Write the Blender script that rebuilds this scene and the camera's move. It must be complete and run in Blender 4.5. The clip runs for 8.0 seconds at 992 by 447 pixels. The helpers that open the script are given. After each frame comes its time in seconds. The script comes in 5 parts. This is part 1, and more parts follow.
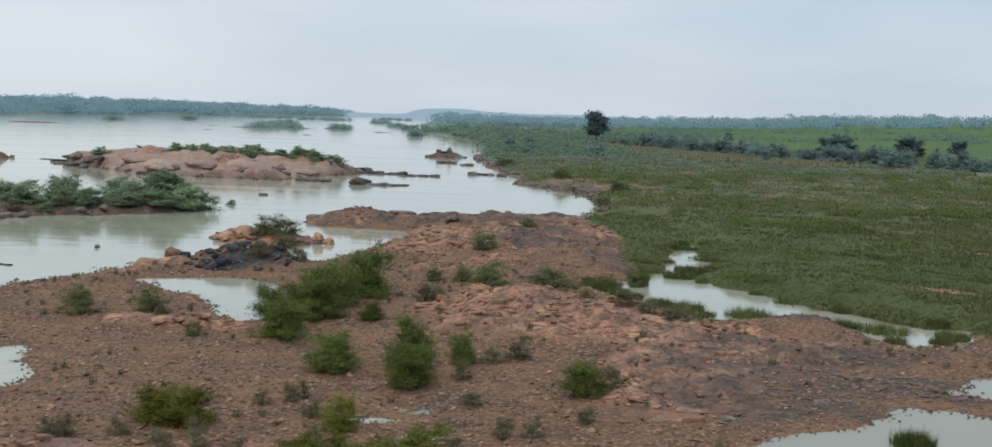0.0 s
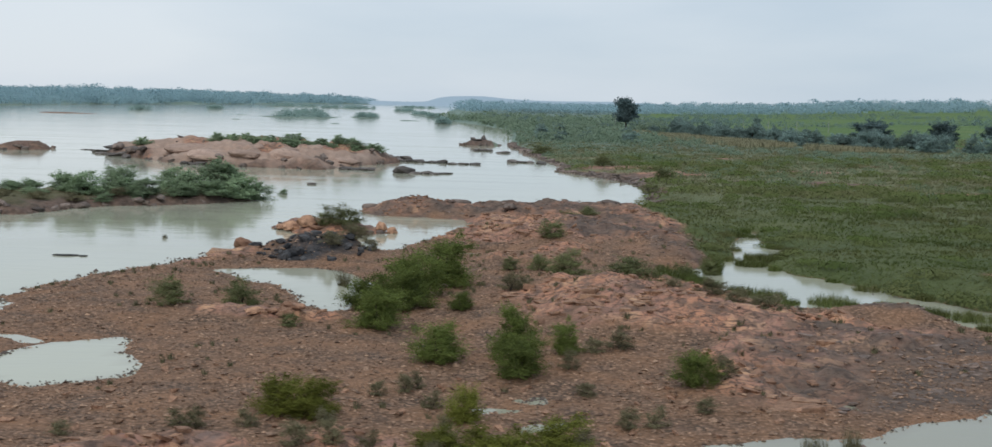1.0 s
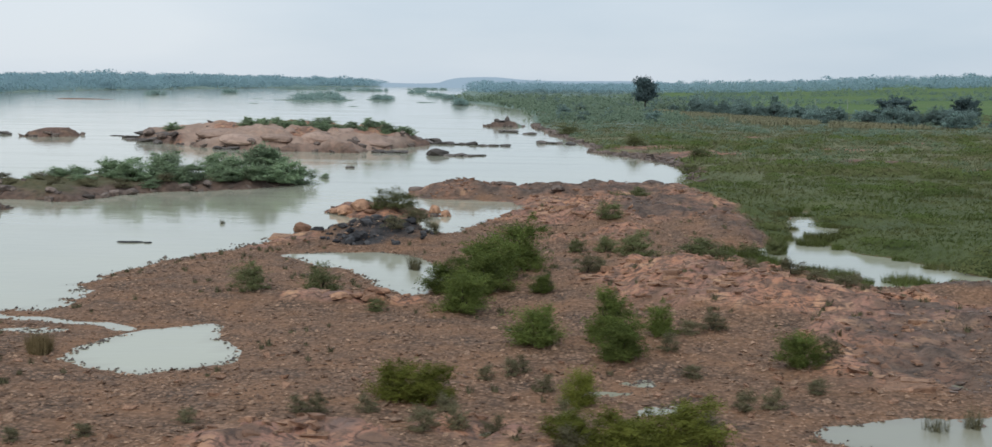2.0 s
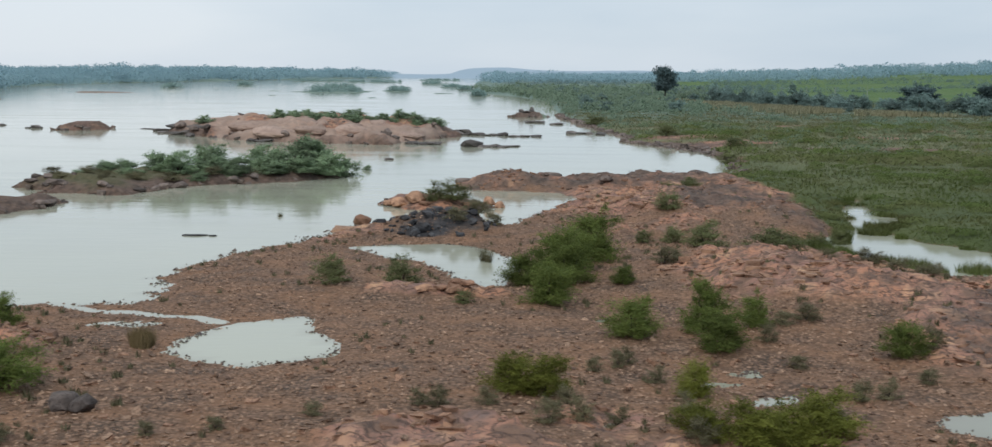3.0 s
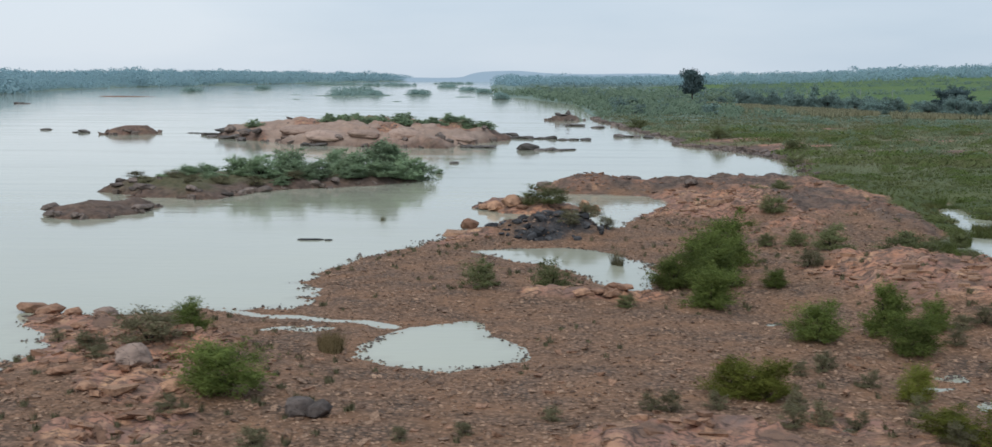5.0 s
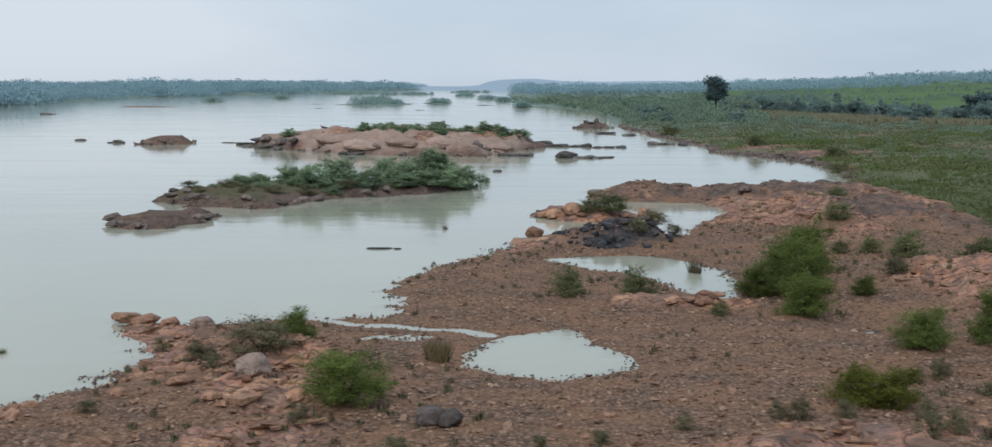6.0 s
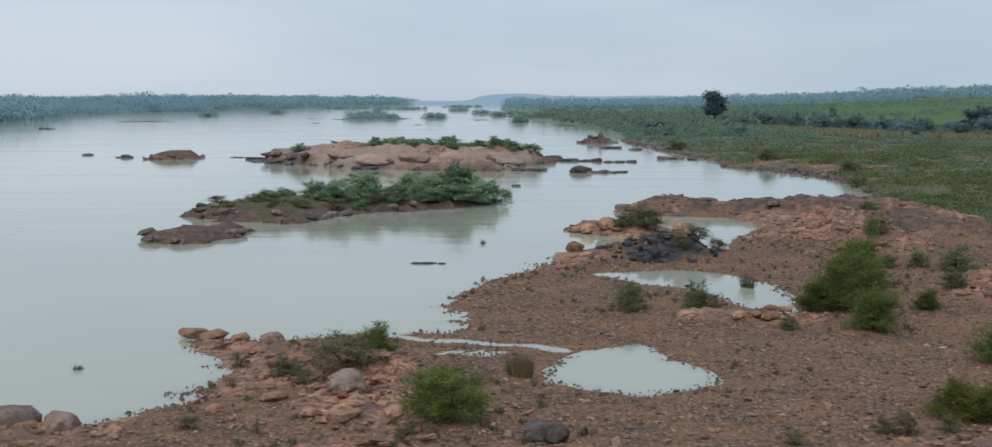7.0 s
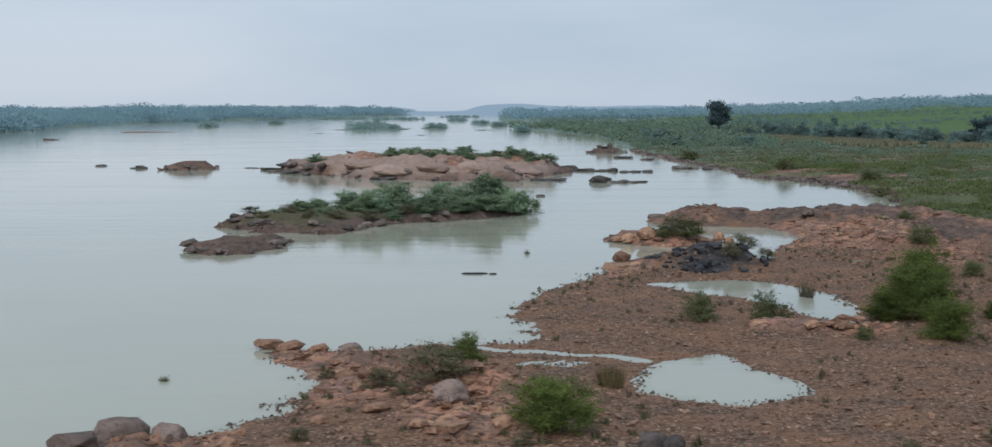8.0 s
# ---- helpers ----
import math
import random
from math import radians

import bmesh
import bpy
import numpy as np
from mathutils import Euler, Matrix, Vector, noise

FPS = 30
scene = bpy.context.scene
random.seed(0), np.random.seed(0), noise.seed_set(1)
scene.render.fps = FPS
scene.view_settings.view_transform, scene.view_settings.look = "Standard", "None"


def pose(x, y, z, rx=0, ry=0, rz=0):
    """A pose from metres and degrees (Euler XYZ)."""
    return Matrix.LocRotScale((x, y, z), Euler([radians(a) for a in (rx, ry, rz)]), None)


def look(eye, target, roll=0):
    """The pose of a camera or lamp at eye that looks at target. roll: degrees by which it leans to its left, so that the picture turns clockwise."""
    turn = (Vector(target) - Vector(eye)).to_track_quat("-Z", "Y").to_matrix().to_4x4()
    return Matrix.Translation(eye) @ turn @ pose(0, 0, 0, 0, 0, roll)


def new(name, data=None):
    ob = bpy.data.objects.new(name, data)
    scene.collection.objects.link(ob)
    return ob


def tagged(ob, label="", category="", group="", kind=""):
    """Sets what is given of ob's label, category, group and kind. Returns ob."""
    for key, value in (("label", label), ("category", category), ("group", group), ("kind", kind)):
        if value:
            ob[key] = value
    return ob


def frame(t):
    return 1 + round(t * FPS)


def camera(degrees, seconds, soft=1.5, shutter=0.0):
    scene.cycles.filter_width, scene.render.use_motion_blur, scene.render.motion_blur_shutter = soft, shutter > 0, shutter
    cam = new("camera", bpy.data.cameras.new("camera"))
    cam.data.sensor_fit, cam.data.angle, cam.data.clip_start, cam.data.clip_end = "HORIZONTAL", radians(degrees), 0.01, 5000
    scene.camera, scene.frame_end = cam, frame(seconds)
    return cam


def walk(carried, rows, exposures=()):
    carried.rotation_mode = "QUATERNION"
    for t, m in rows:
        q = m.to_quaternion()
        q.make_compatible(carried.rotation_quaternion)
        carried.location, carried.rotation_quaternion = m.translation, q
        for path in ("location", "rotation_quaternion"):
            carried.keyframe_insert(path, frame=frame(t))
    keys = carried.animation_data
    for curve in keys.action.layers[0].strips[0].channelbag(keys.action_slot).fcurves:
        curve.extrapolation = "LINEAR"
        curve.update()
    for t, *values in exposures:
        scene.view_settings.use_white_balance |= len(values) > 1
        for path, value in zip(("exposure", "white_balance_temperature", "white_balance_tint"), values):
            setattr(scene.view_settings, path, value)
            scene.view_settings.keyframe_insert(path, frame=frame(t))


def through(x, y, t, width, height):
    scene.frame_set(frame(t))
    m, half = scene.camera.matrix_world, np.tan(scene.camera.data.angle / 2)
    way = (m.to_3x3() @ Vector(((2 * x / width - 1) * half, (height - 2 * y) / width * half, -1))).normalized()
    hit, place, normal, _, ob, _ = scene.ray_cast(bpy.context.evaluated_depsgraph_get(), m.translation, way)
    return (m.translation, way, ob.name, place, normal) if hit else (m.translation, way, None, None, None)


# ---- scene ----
cam = camera(43.2, 8.0, soft=1.4, shutter=0.4)
PATH = [
    (0, (-0.197, -0.007, 18.236), (-0.181, 1.985, 18.065), 2.0),
    (0.5, (-3.06, 0.19, 18.219), (-3.055, 2.18, 18.026), 1.9),
    (1, (-5.929, 0.346, 18.173), (-5.946, 2.336, 17.981), 1.6),
    (1.5, (-8.818, 0.459, 18.187), (-8.844, 2.448, 17.981), 1.2),
    (2.8, (-16.365, 0.229, 18.221), (-16.412, 2.215, 17.984), 0.5),
    (3, (-17.536, 0.203, 18.229), (-17.588, 2.188, 17.991), 0.5),
    (3.5, (-20.494, 0.124, 18.205), (-20.551, 2.109, 17.966), 0.5),
    (4, (-23.44, 0.08, 18.177), (-23.505, 2.064, 17.935), 0.3),
    (4.5, (-26.427, 0.112, 18.173), (-26.494, 2.096, 17.932), 0.3),
    (4.7, (-27.636, 0.114, 18.171), (-27.698, 2.099, 17.933), 0.4),
    (6, (-35.496, 0.033, 18.137), (-35.585, 2.018, 17.917), 0.0),
    (6.5, (-38.504, 0.03, 18.119), (-38.586, 2.017, 17.908), 0.0),
    (7, (-41.566, -0.028, 18.132), (-41.639, 1.961, 17.935), 0.0),
    (7.5, (-44.671, -0.079, 18.143), (-44.735, 1.912, 17.957), -0.0),
    (8, (-47.765, -0.14, 18.139), (-47.83, 1.851, 17.958), -0.1),
]
walk(cam, [(t, look(eye, target, roll)) for t, eye, target, roll in PATH],
     exposures=[(0.0, 0.0, 6500, 10), (3.0, 0.06, 6500, 10), (4.5, 0.06, 6400, 10), (6.5, -0.12, 6250, 11), (8.0, -0.22, 6150, 11)])


# ---- world and light: an overcast, hazy day ----
world = bpy.data.worlds.new("overcast_sky")
scene.world = world
world.use_nodes = True
wn, wl = world.node_tree.nodes, world.node_tree.links
wn.clear()
SUN_UP, SUN_TURN = radians(51), radians(166)
sky = wn.new("ShaderNodeTexSky")
sky.sky_type, sky.sun_disc, sky.sun_elevation, sky.sun_rotation = "NISHITA", False, SUN_UP, SUN_TURN
sky_bg = wn.new("ShaderNodeBackground")
sky_bg.inputs["Strength"].default_value = 0.10
wl.new(sky.outputs[0], sky_bg.inputs["Color"])
coord = wn.new("ShaderNodeTexCoord")
stretch = wn.new("ShaderNodeMapping")
stretch.inputs["Scale"].default_value = (1.6, 1.6, 7.0)
cloud = wn.new("ShaderNodeTexNoise")
cloud.inputs["Scale"].default_value, cloud.inputs["Detail"].default_value = 1.8, 5.0
wl.new(coord.outputs["Generated"], stretch.inputs["Vector"])
wl.new(stretch.outputs[0], cloud.inputs["Vector"])
tone = wn.new("ShaderNodeValToRGB")
tone.color_ramp.elements[0].position, tone.color_ramp.elements[0].color = 0.2, (0.50, 0.605, 0.715, 1)
tone.color_ramp.elements[1].position, tone.color_ramp.elements[1].color = 0.8, (0.70, 0.765, 0.835, 1)
axes = wn.new("ShaderNodeSeparateXYZ")
wl.new(coord.outputs["Generated"], axes.inputs[0])
lean_to_sun = wn.new("ShaderNodeMath")
lean_to_sun.operation = "MULTIPLY_ADD"
lean_to_sun.inputs[1].default_value = -0.45
wl.new(axes.outputs["X"], lean_to_sun.inputs[0])
wl.new(cloud.outputs["Fac"], lean_to_sun.inputs[2])
wl.new(lean_to_sun.outputs[0], tone.inputs[0])
cloud_bg = wn.new("ShaderNodeBackground")
cloud_bg.inputs["Strength"].default_value = 1.03
wl.new(tone.outputs[0], cloud_bg.inputs["Color"])
veil = wn.new("ShaderNodeMixShader")
veil.inputs[0].default_value = 0.88
wl.new(sky_bg.outputs[0], veil.inputs[1])
wl.new(cloud_bg.outputs[0], veil.inputs[2])
world_out = wn.new("ShaderNodeOutputWorld")
wl.new(veil.outputs[0], world_out.inputs[0])

sun_data = bpy.data.lights.new("sun", "SUN")
sun_data.energy, sun_data.angle, sun_data.color = 1.3, radians(40), (1.0, 0.96, 0.9)
sun = new("sun", sun_data)
sun.matrix_world = look((0, 0, 80), (12.5, 50, 16.4), 0)


# ---- noise on the plan ----
def lattice(ix, iy, seed):
    n = (ix.astype(np.int64) * 374761393 + iy.astype(np.int64) * 668265263 + seed * 974711) & 0x7FFFFFFF
    n = ((n ^ (n >> 13)) * 1274126177) & 0x7FFFFFFF
    return ((n ^ (n >> 16)) & 0xFFFF) / 32767.5 - 1.0


def grain(x, y, size, seed):
    x, y = np.asarray(x, float) / size, np.asarray(y, float) / size
    ix, iy = np.floor(x), np.floor(y)
    u, v = x - ix, y - iy
    u, v = u * u * (3 - 2 * u), v * v * (3 - 2 * v)
    a, b = lattice(ix, iy, seed), lattice(ix + 1, iy, seed)
    c, d = lattice(ix, iy + 1, seed), lattice(ix + 1, iy + 1, seed)
    return (a + (b - a) * u) * (1 - v) + (c + (d - c) * u) * v


def fbm(x, y, size, seed, octaves=4):
    total, amp = 0.0, 0.5
    for k in range(octaves):
        total = total + amp * grain(x + 17.3 * k, y - 9.1 * k, size, seed + k)
        size, amp = size * 0.47, amp * 0.52
    return total


def smooth(a, b, v):
    v = np.clip((v - a) / (b - a), 0, 1)
    return v * v * (3 - 2 * v)


# ---- the plan of land and water ----
def inside(x, y, outline):
    """Metres from an outline; plus inside, minus outside."""
    best = np.full(np.shape(x), 1e18)
    odd = np.zeros(np.shape(x), bool)
    for (ax, ay), (bx, by) in zip(outline, outline[1:] + outline[:1]):
        dx, dy = bx - ax, by - ay
        s = np.clip(((x - ax) * dx + (y - ay) * dy) / (dx * dx + dy * dy), 0, 1)
        best = np.minimum(best, (x - ax - s * dx) ** 2 + (y - ay - s * dy) ** 2)
        if ay != by:
            odd ^= ((ay > y) != (by > y)) & (x < ax + (y - ay) * dx / dy)
    best = np.sqrt(best)
    return np.where(odd, best, -best)


def along(x, y, line):
    """Metres from a line of points."""
    best = np.full(np.shape(x), 1e18)
    for (ax, ay), (bx, by) in zip(line, line[1:]):
        dx, dy = bx - ax, by - ay
        s = np.clip(((x - ax) * dx + (y - ay) * dy) / (dx * dx + dy * dy), 0, 1)
        best = np.minimum(best, (x - ax - s * dx) ** 2 + (y - ay - s * dy) ** 2)
    return np.sqrt(best)


NEAR_SHORE = [(-90, -300), (-88, 40), (-75, 62), (-70.6, 65.8), (-65.7, 67.9), (-62.8, 73), (-63.4, 82), (-66.2, 88.5),
              (-68.9, 94.8), (-62.3, 92), (-57.8, 93.2), (-54.7, 95.6), (-48.6, 96), (-47.4, 100), (-50.2, 108.5), (-49.5, 116),
              (-45.2, 126), (-42.3, 134.6), (-39, 146), (-37, 149.5), (-34, 154), (-29, 156.5), (-23.5, 154), (-21, 147.5),
              (-19, 152.5), (-18.5, 158), (-12, 172), (-10, 177), (-11, 186), (-13, 193), (-20, 194.5), (-26, 195),
              (-31, 203), (-26, 211), (-17, 216), (-9, 212), (-3, 219), (8, 228), (21.5, 232)]
RIGHT_BANK = [(26, 262), (25, 293), (17, 318), (8.3, 337), (11, 365), (8, 395), (1, 458), (-5, 535), (-4, 700), (-6, 860),
              (-72, 1230), (-113, 2200), (-200, 4990), (4990, 4990), (4990, -300)]
LEFT_BANK = [(-480, -300), (-470, 500), (-480, 900), (-499, 1042), (-580, 1420), (-600, 1800), (-580, 2400), (-550, 3300),
             (-480, 4300), (-520, 4990), (-4990, 4990), (-4990, -300)]
ROUND_POND = [(-41.7, 79.5), (-40.6, 86.4), (-38.9, 89.6), (-34, 92.6), (-32.2, 87.3), (-30.2, 82), (-30.9, 79), (-34.6, 75.7), (-37.9, 76.7)]
# small puddles among the stones: centre and half sizes
PUDDLES = [(-4.3, 75.6, 1.9, 0.9), (-3.5, 69.6, 2.4, 1.0), (-6.4, 73, 1.0, 0.7), (-12.3, 95, 0.9, 0.9), (-12, 92, 0.8, 0.8), (-46.5, 88.6, 3.0, 1.3), (-9, 150, 3.0, 2.0)]
RUNNEL = [(-57, 97.6), (-53, 95), (-50.5, 93.2), (-47.5, 93), (-45, 91.6), (-42.6, 91.4), (-39.8, 89.4)]
LONG_POND = [(-35.9, 130), (-32.5, 132), (-25.8, 133.8), (-21.9, 129), (-18, 122.2), (-19.6, 107.6), (-21, 105.9), (-23.6, 109.7),
             (-27.7, 119.9), (-32.1, 122.6)]
MARSH_POOL = [(11, 137), (15.2, 127), (20.4, 115.5), (28, 115), (34, 107), (36, 104.5), (41, 105.5), (43.8, 113), (39, 116),
              (33.8, 124.2), (30.1, 133.1), (25.5, 140), (24, 150), (30, 158.5), (31, 161), (29.2, 166), (30.7, 184.5),
              (27.5, 178), (24.5, 170), (22, 152), (16.5, 143)]
CORNER_POOL = [(5, 64), (5.4, 66.6), (9, 68.4), (14.5, 69.4), (17.5, 72.6), (24.4, 75.8), (28.1, 80.8), (32.8, 79.4), (50, 82), (60, 60), (40, 45), (22, 55), (10, 60)]
SIDE_POOL = [(34.9, 91.3), (33.5, 86.3), (36, 85.2), (48, 87), (46, 94)]
# rocky islands: outline, height, metres from the edge to the top
ISLANDS = [
    ([(-38.8, 173), (-34.1, 166.8), (-28.2, 164.2), (-21, 170.4), (-24, 175), (-30, 179), (-36, 178)], 1.3, 3.0),
    ([(-98.4, 191.5), (-87.5, 183), (-77.7, 181.8), (-70, 198), (-57.1, 207.4), (-48.8, 219.7), (-51, 229), (-64, 232), (-82, 222), (-95, 207)], 1.7, 5.0),
    ([(-94, 159), (-89.1, 154), (-84.2, 155.8), (-80.2, 172), (-86, 172), (-92.5, 166)], 1.3, 3.0),
    ([(-126, 368), (-122, 361), (-97.1, 330), (-73.9, 320.8), (-52.4, 317.5), (-37.8, 364.5), (-46, 395), (-75, 405), (-105, 396)], 4.7, 14.0),
    ([(-163, 376), (-157, 373), (-146, 381), (-150, 392), (-162, 392)], 3.2, 5.0),
    ([(-27, 527), (-10.5, 527), (-10, 540), (-22, 545)], 2.6, 4.0),
]
# low far islands and bars: centre, half length and half width, height
FAR_BARS = [(-330, 1250, 8, 10, 0.8), (-260, 1180, 8, 12, 0.8), (-130, 900, 5, 6, 0.6), (-215, 960, 6, 6, 0.6), (-90, 1400, 12, 20, 1.2), (-60, 1010, 7, 9, 1.2), (-370, 1028, 32, 16, 1.1), (-198, 1165, 34, 75, 1.6), (-150, 1250, 15, 40, 1.4), (-176, 2030, 18, 60, 1.5), (-386, 1630, 14, 30, 1.2),
            (-405, 1353, 11, 20, 1.2), (-454, 1103, 9, 14, 1.0), (-250, 1500, 30, 60, 1.4), (-120, 1620, 16, 50, 1.3), (-300, 2300, 60, 70, 1.5),
            (-230, 3000, 60, 120, 1.5), (-350, 4700, 260, 130, 2.0), (-95, 1110, 10, 14, 0.8), (-420, 2400, 60, 90, 1.5)]
# mounds on the land: centre, half sizes, height
MOUNDS = [(4, 108, 13, 17, 1.9), (12, 100, 11, 9, 0.7), (29, 108, 7, 4.0, 1.7), (40, 97, 12, 5, 0.7), (2, 165, 14, 24, 1.5), (0, 202, 20, 10, 1.5),
          (-22, 204, 8, 6, 1.6), (15, 180, 10, 22, 1.2), (15, 150, 7, 12, 1.0), (-55, 75, 7, 8, 1.0), (-66, 64, 6, 5, 0.6), (-22, 58, 8, 4.5, 0.8),
          (-28, 143, 7, 5, 0.7), (-29, 101, 6, 2.2, 0.35), (14, 84, 8, 7, 0.4), (-12, 160, 5, 9, 0.5)]
# bare rock: centre, half sizes
BARE = [(-7, 60, 8, 4), (-51, 60, 5, 4), (-14, 64, 4, 3), (5, 108, 16, 18), (18, 98, 16, 10), (12, 84, 8, 9), (-4, 175, 22, 34), (0, 205, 30, 16), (-22, 204, 12, 10), (-57, 77, 8, 10), (-52, 70, 6, 6), (-64, 88, 6, 7),
        (-67, 64, 7, 5), (-22, 57, 9, 5), (15, 175, 14, 34), (-25, 100, 8, 1.6), (-38, 140, 5, 7)]
DARK = [(-6, 202, 30, 12), (10, 170, 10, 20), (-21, 205, 9, 6), (17, 318, 16, 14), (60, 290, 24, 9), (24, 270, 6, 14), (14.5, 83, 5.5, 7), (27, 95, 13, 7), (22, 88, 8, 6), (20, 79, 8, 5), (31, 88, 8, 6), (-27, 144, 8, 6), (15, 160, 7, 22), (29, 109, 6, 4), (-80, 165, 8, 12), (-118, 366, 12, 9), (-18, 535, 16, 14), (-40, 385, 10, 16)]
MARSH = [(19, 152), (20, 165), (22, 180), (19, 196), (19, 212), (21, 232), (25, 255), (26, 280), (30, 300), (30, 322), (8, 345), (8, 375), (3, 400), (-6, 470), (-14, 600), (-14, 870),
         (-85, 1230), (-125, 2200), (-220, 4990), (4990, 4990), (4990, -300), (64, -300), (64, 85), (48, 99), (45, 112),
         (36, 118), (33, 126), (27, 135), (25, 142)]


def bump(x, y, cx, cy, rx, ry):
    return np.exp(-(((x - cx) / rx) ** 2 + ((y - cy) / ry) ** 2) * 1.4)


def patches(x, y, spots):
    total = 0.0
    for spot in spots:
        total = np.maximum(total, bump(x, y, *spot))
    return smooth(0.30, 0.60, total + 0.55 * fbm(x, y, 7.0, 31, 5))


BARE_STRIPS = [(24, 345, 18, 9), (76, 345, 14, 7), (62, 290, 24, 9), (95, 268, 16, 6), (32, 318, 22, 14), (24, 270, 6, 14), (48, 130, 5, 3), (75, 175, 9, 3), (60, 420, 18, 8), (110, 380, 16, 7)]


def rockiness(x, y):
    rock = patches(x, y, BARE)
    for outline, high, reach in ISLANDS:
        rock = np.maximum(rock, inside(x, y, outline) > -3)
    return rock


def marshness(x, y):
    return smooth(-1.0, 1.0, inside(x, y, MARSH) + 2.2 + 3.0 * fbm(x, y, 9.0, 52))


def height(x, y):
    x, y = np.asarray(x, float), np.asarray(y, float)
    far = np.hypot(x + 20, y)
    ragged = 1.7 * fbm(x, y, 5.0, 3) + 1.3 * fbm(x, y, 1.7, 8, 3) + np.clip(far / 300, 0, 6) * fbm(x, y, 30.0, 5)
    near = inside(x, y, NEAR_SHORE + RIGHT_BANK) + ragged
    marsh = smooth(-4, 4, inside(x, y, MARSH))
    for pool in (ROUND_POND, LONG_POND, MARSH_POOL, CORNER_POOL, SIDE_POOL):
        near = np.minimum(near, -inside(x, y, pool) + 0.7 * ragged)
    near = np.minimum(near, along(x, y, RUNNEL) - 0.62 + 0.42 * ragged)
    for cx, cy, rx, ry in PUDDLES:
        near = np.minimum(near, (np.hypot((x - cx) / rx, (y - cy) / ry) - 0.45) * ry + 1.6 * fbm(x, y, 1.2, 66, 2))
    dry = np.clip(near, 0, None)
    z = np.where(near > 0, 0.62 * (1 - np.exp(-dry / 6.5)), np.clip(0.22 * near, -2.0, 0))
    shore = smooth(0.2, 5, dry)
    rock = patches(x, y, BARE)
    hill = 0.0
    for cx, cy, rx, ry, high in MOUNDS:
        hill = hill + high * bump(x, y, cx, cy, rx, ry)
    hill = hill * smooth(0.0, 4.0, dry) * (1 - marsh * smooth(120, 150, y))
    ledge = fbm((x * 0.8 - y * 0.6) * 0.4, (x * 0.6 + y * 0.8) * 1.15, 4.5, 71)
    crag = 1.1 * (0.42 - np.abs(fbm(x, y, 6.0, 12))) + 1.3 * np.round(ledge * 4.5) / 4.5 + 0.55 * (0.4 - np.abs(fbm(x, y, 2.2, 15, 3)))
    z = z + hill + shore * rock * (crag - 0.2)
    z = z + shore * (1 - rock) * (0.10 * fbm(x, y, 3.0, 21) + 0.08 * fbm(x, y, 0.9, 23, 2))
    heap = bump(x, y, -27.5, 146, 7.5, 9)
    z = z + smooth(0.2, 3, dry) * heap * (0.35 + 2.6 * np.abs(fbm(x, y, 3.0, 140)) + 1.0 * np.abs(fbm(x, y, 1.1, 141, 2)))
    # cushions of matted growth with a steep brink along the pools
    z = z + marsh * (0.42 * smooth(0.1, 1.3, dry) * (y < 420) + shore * (0.55 * np.sqrt(np.clip(0.5 + 0.9 * fbm(x, y, 6.5, 27, 3), 0, 1)) + 0.5 * fbm(x, y, 22.0, 28, 2)))
    # the plain behind the marsh climbs slowly
    inland = np.clip(inside(x, y, RIGHT_BANK + [(120, 232)]), 0, None)
    z = z + smooth(60, 1600, inland) * 12.0 * (y > 100) + 32.0 * smooth(250, 1800, inland) + 1.2 * smooth(20, 200, inland)
    left = inside(x, y, LEFT_BANK) + 8 * fbm(x, y, 60.0, 6)
    z = np.maximum(z, np.where(left > 0, 5.0 * (1 - np.exp(-np.clip(left, 0, None) / 25)) + 6 * smooth(100, 1500, left), -2.0))
    for outline, high, reach in ISLANDS:
        d = inside(x, y, outline) + (0.5 + reach * 0.12) * (fbm(x, y, 5.0 + reach * 0.3, 44) * 2 + 1.4 * fbm(x, y, 1.6 + 0.15 * reach, 45, 3))
        up = np.clip(d, 0, None)
        lump = high * (1 - np.exp(-up / reach)) + smooth(0, 2, up) * (0.25 + 0.08 * reach) * ((0.4 - np.abs(fbm(x, y, 3 + reach * 0.7, 61))) * 2.4 + np.round(4 * ledge) / 4)
        # rounded pillows of rock parted by clefts
        cleft = np.clip(np.abs(fbm(x, y, 4 + reach * 0.75, 63, 3)) / 0.13, 0, 1) ** 0.5
        lump = lump + smooth(0, 3, up) * (0.2 + 0.1 * reach) * (cleft - 0.75)
        z = np.maximum(z, np.where(d > 0, lump, -2.0))
    for cx, cy, rx, ry, high in FAR_BARS:
        d = 1 - ((x - cx) / rx) ** 2 - ((y - cy) / ry) ** 2 + 0.7 * fbm(x, y, rx * 0.7, 47)
        z = np.maximum(z, np.where(d > 0, 0.6 * high * np.clip(d, 0, 1), -2.0))
    return z


def ground_at(x, y):
    return float(height(np.array([x]), np.array([y]))[0])


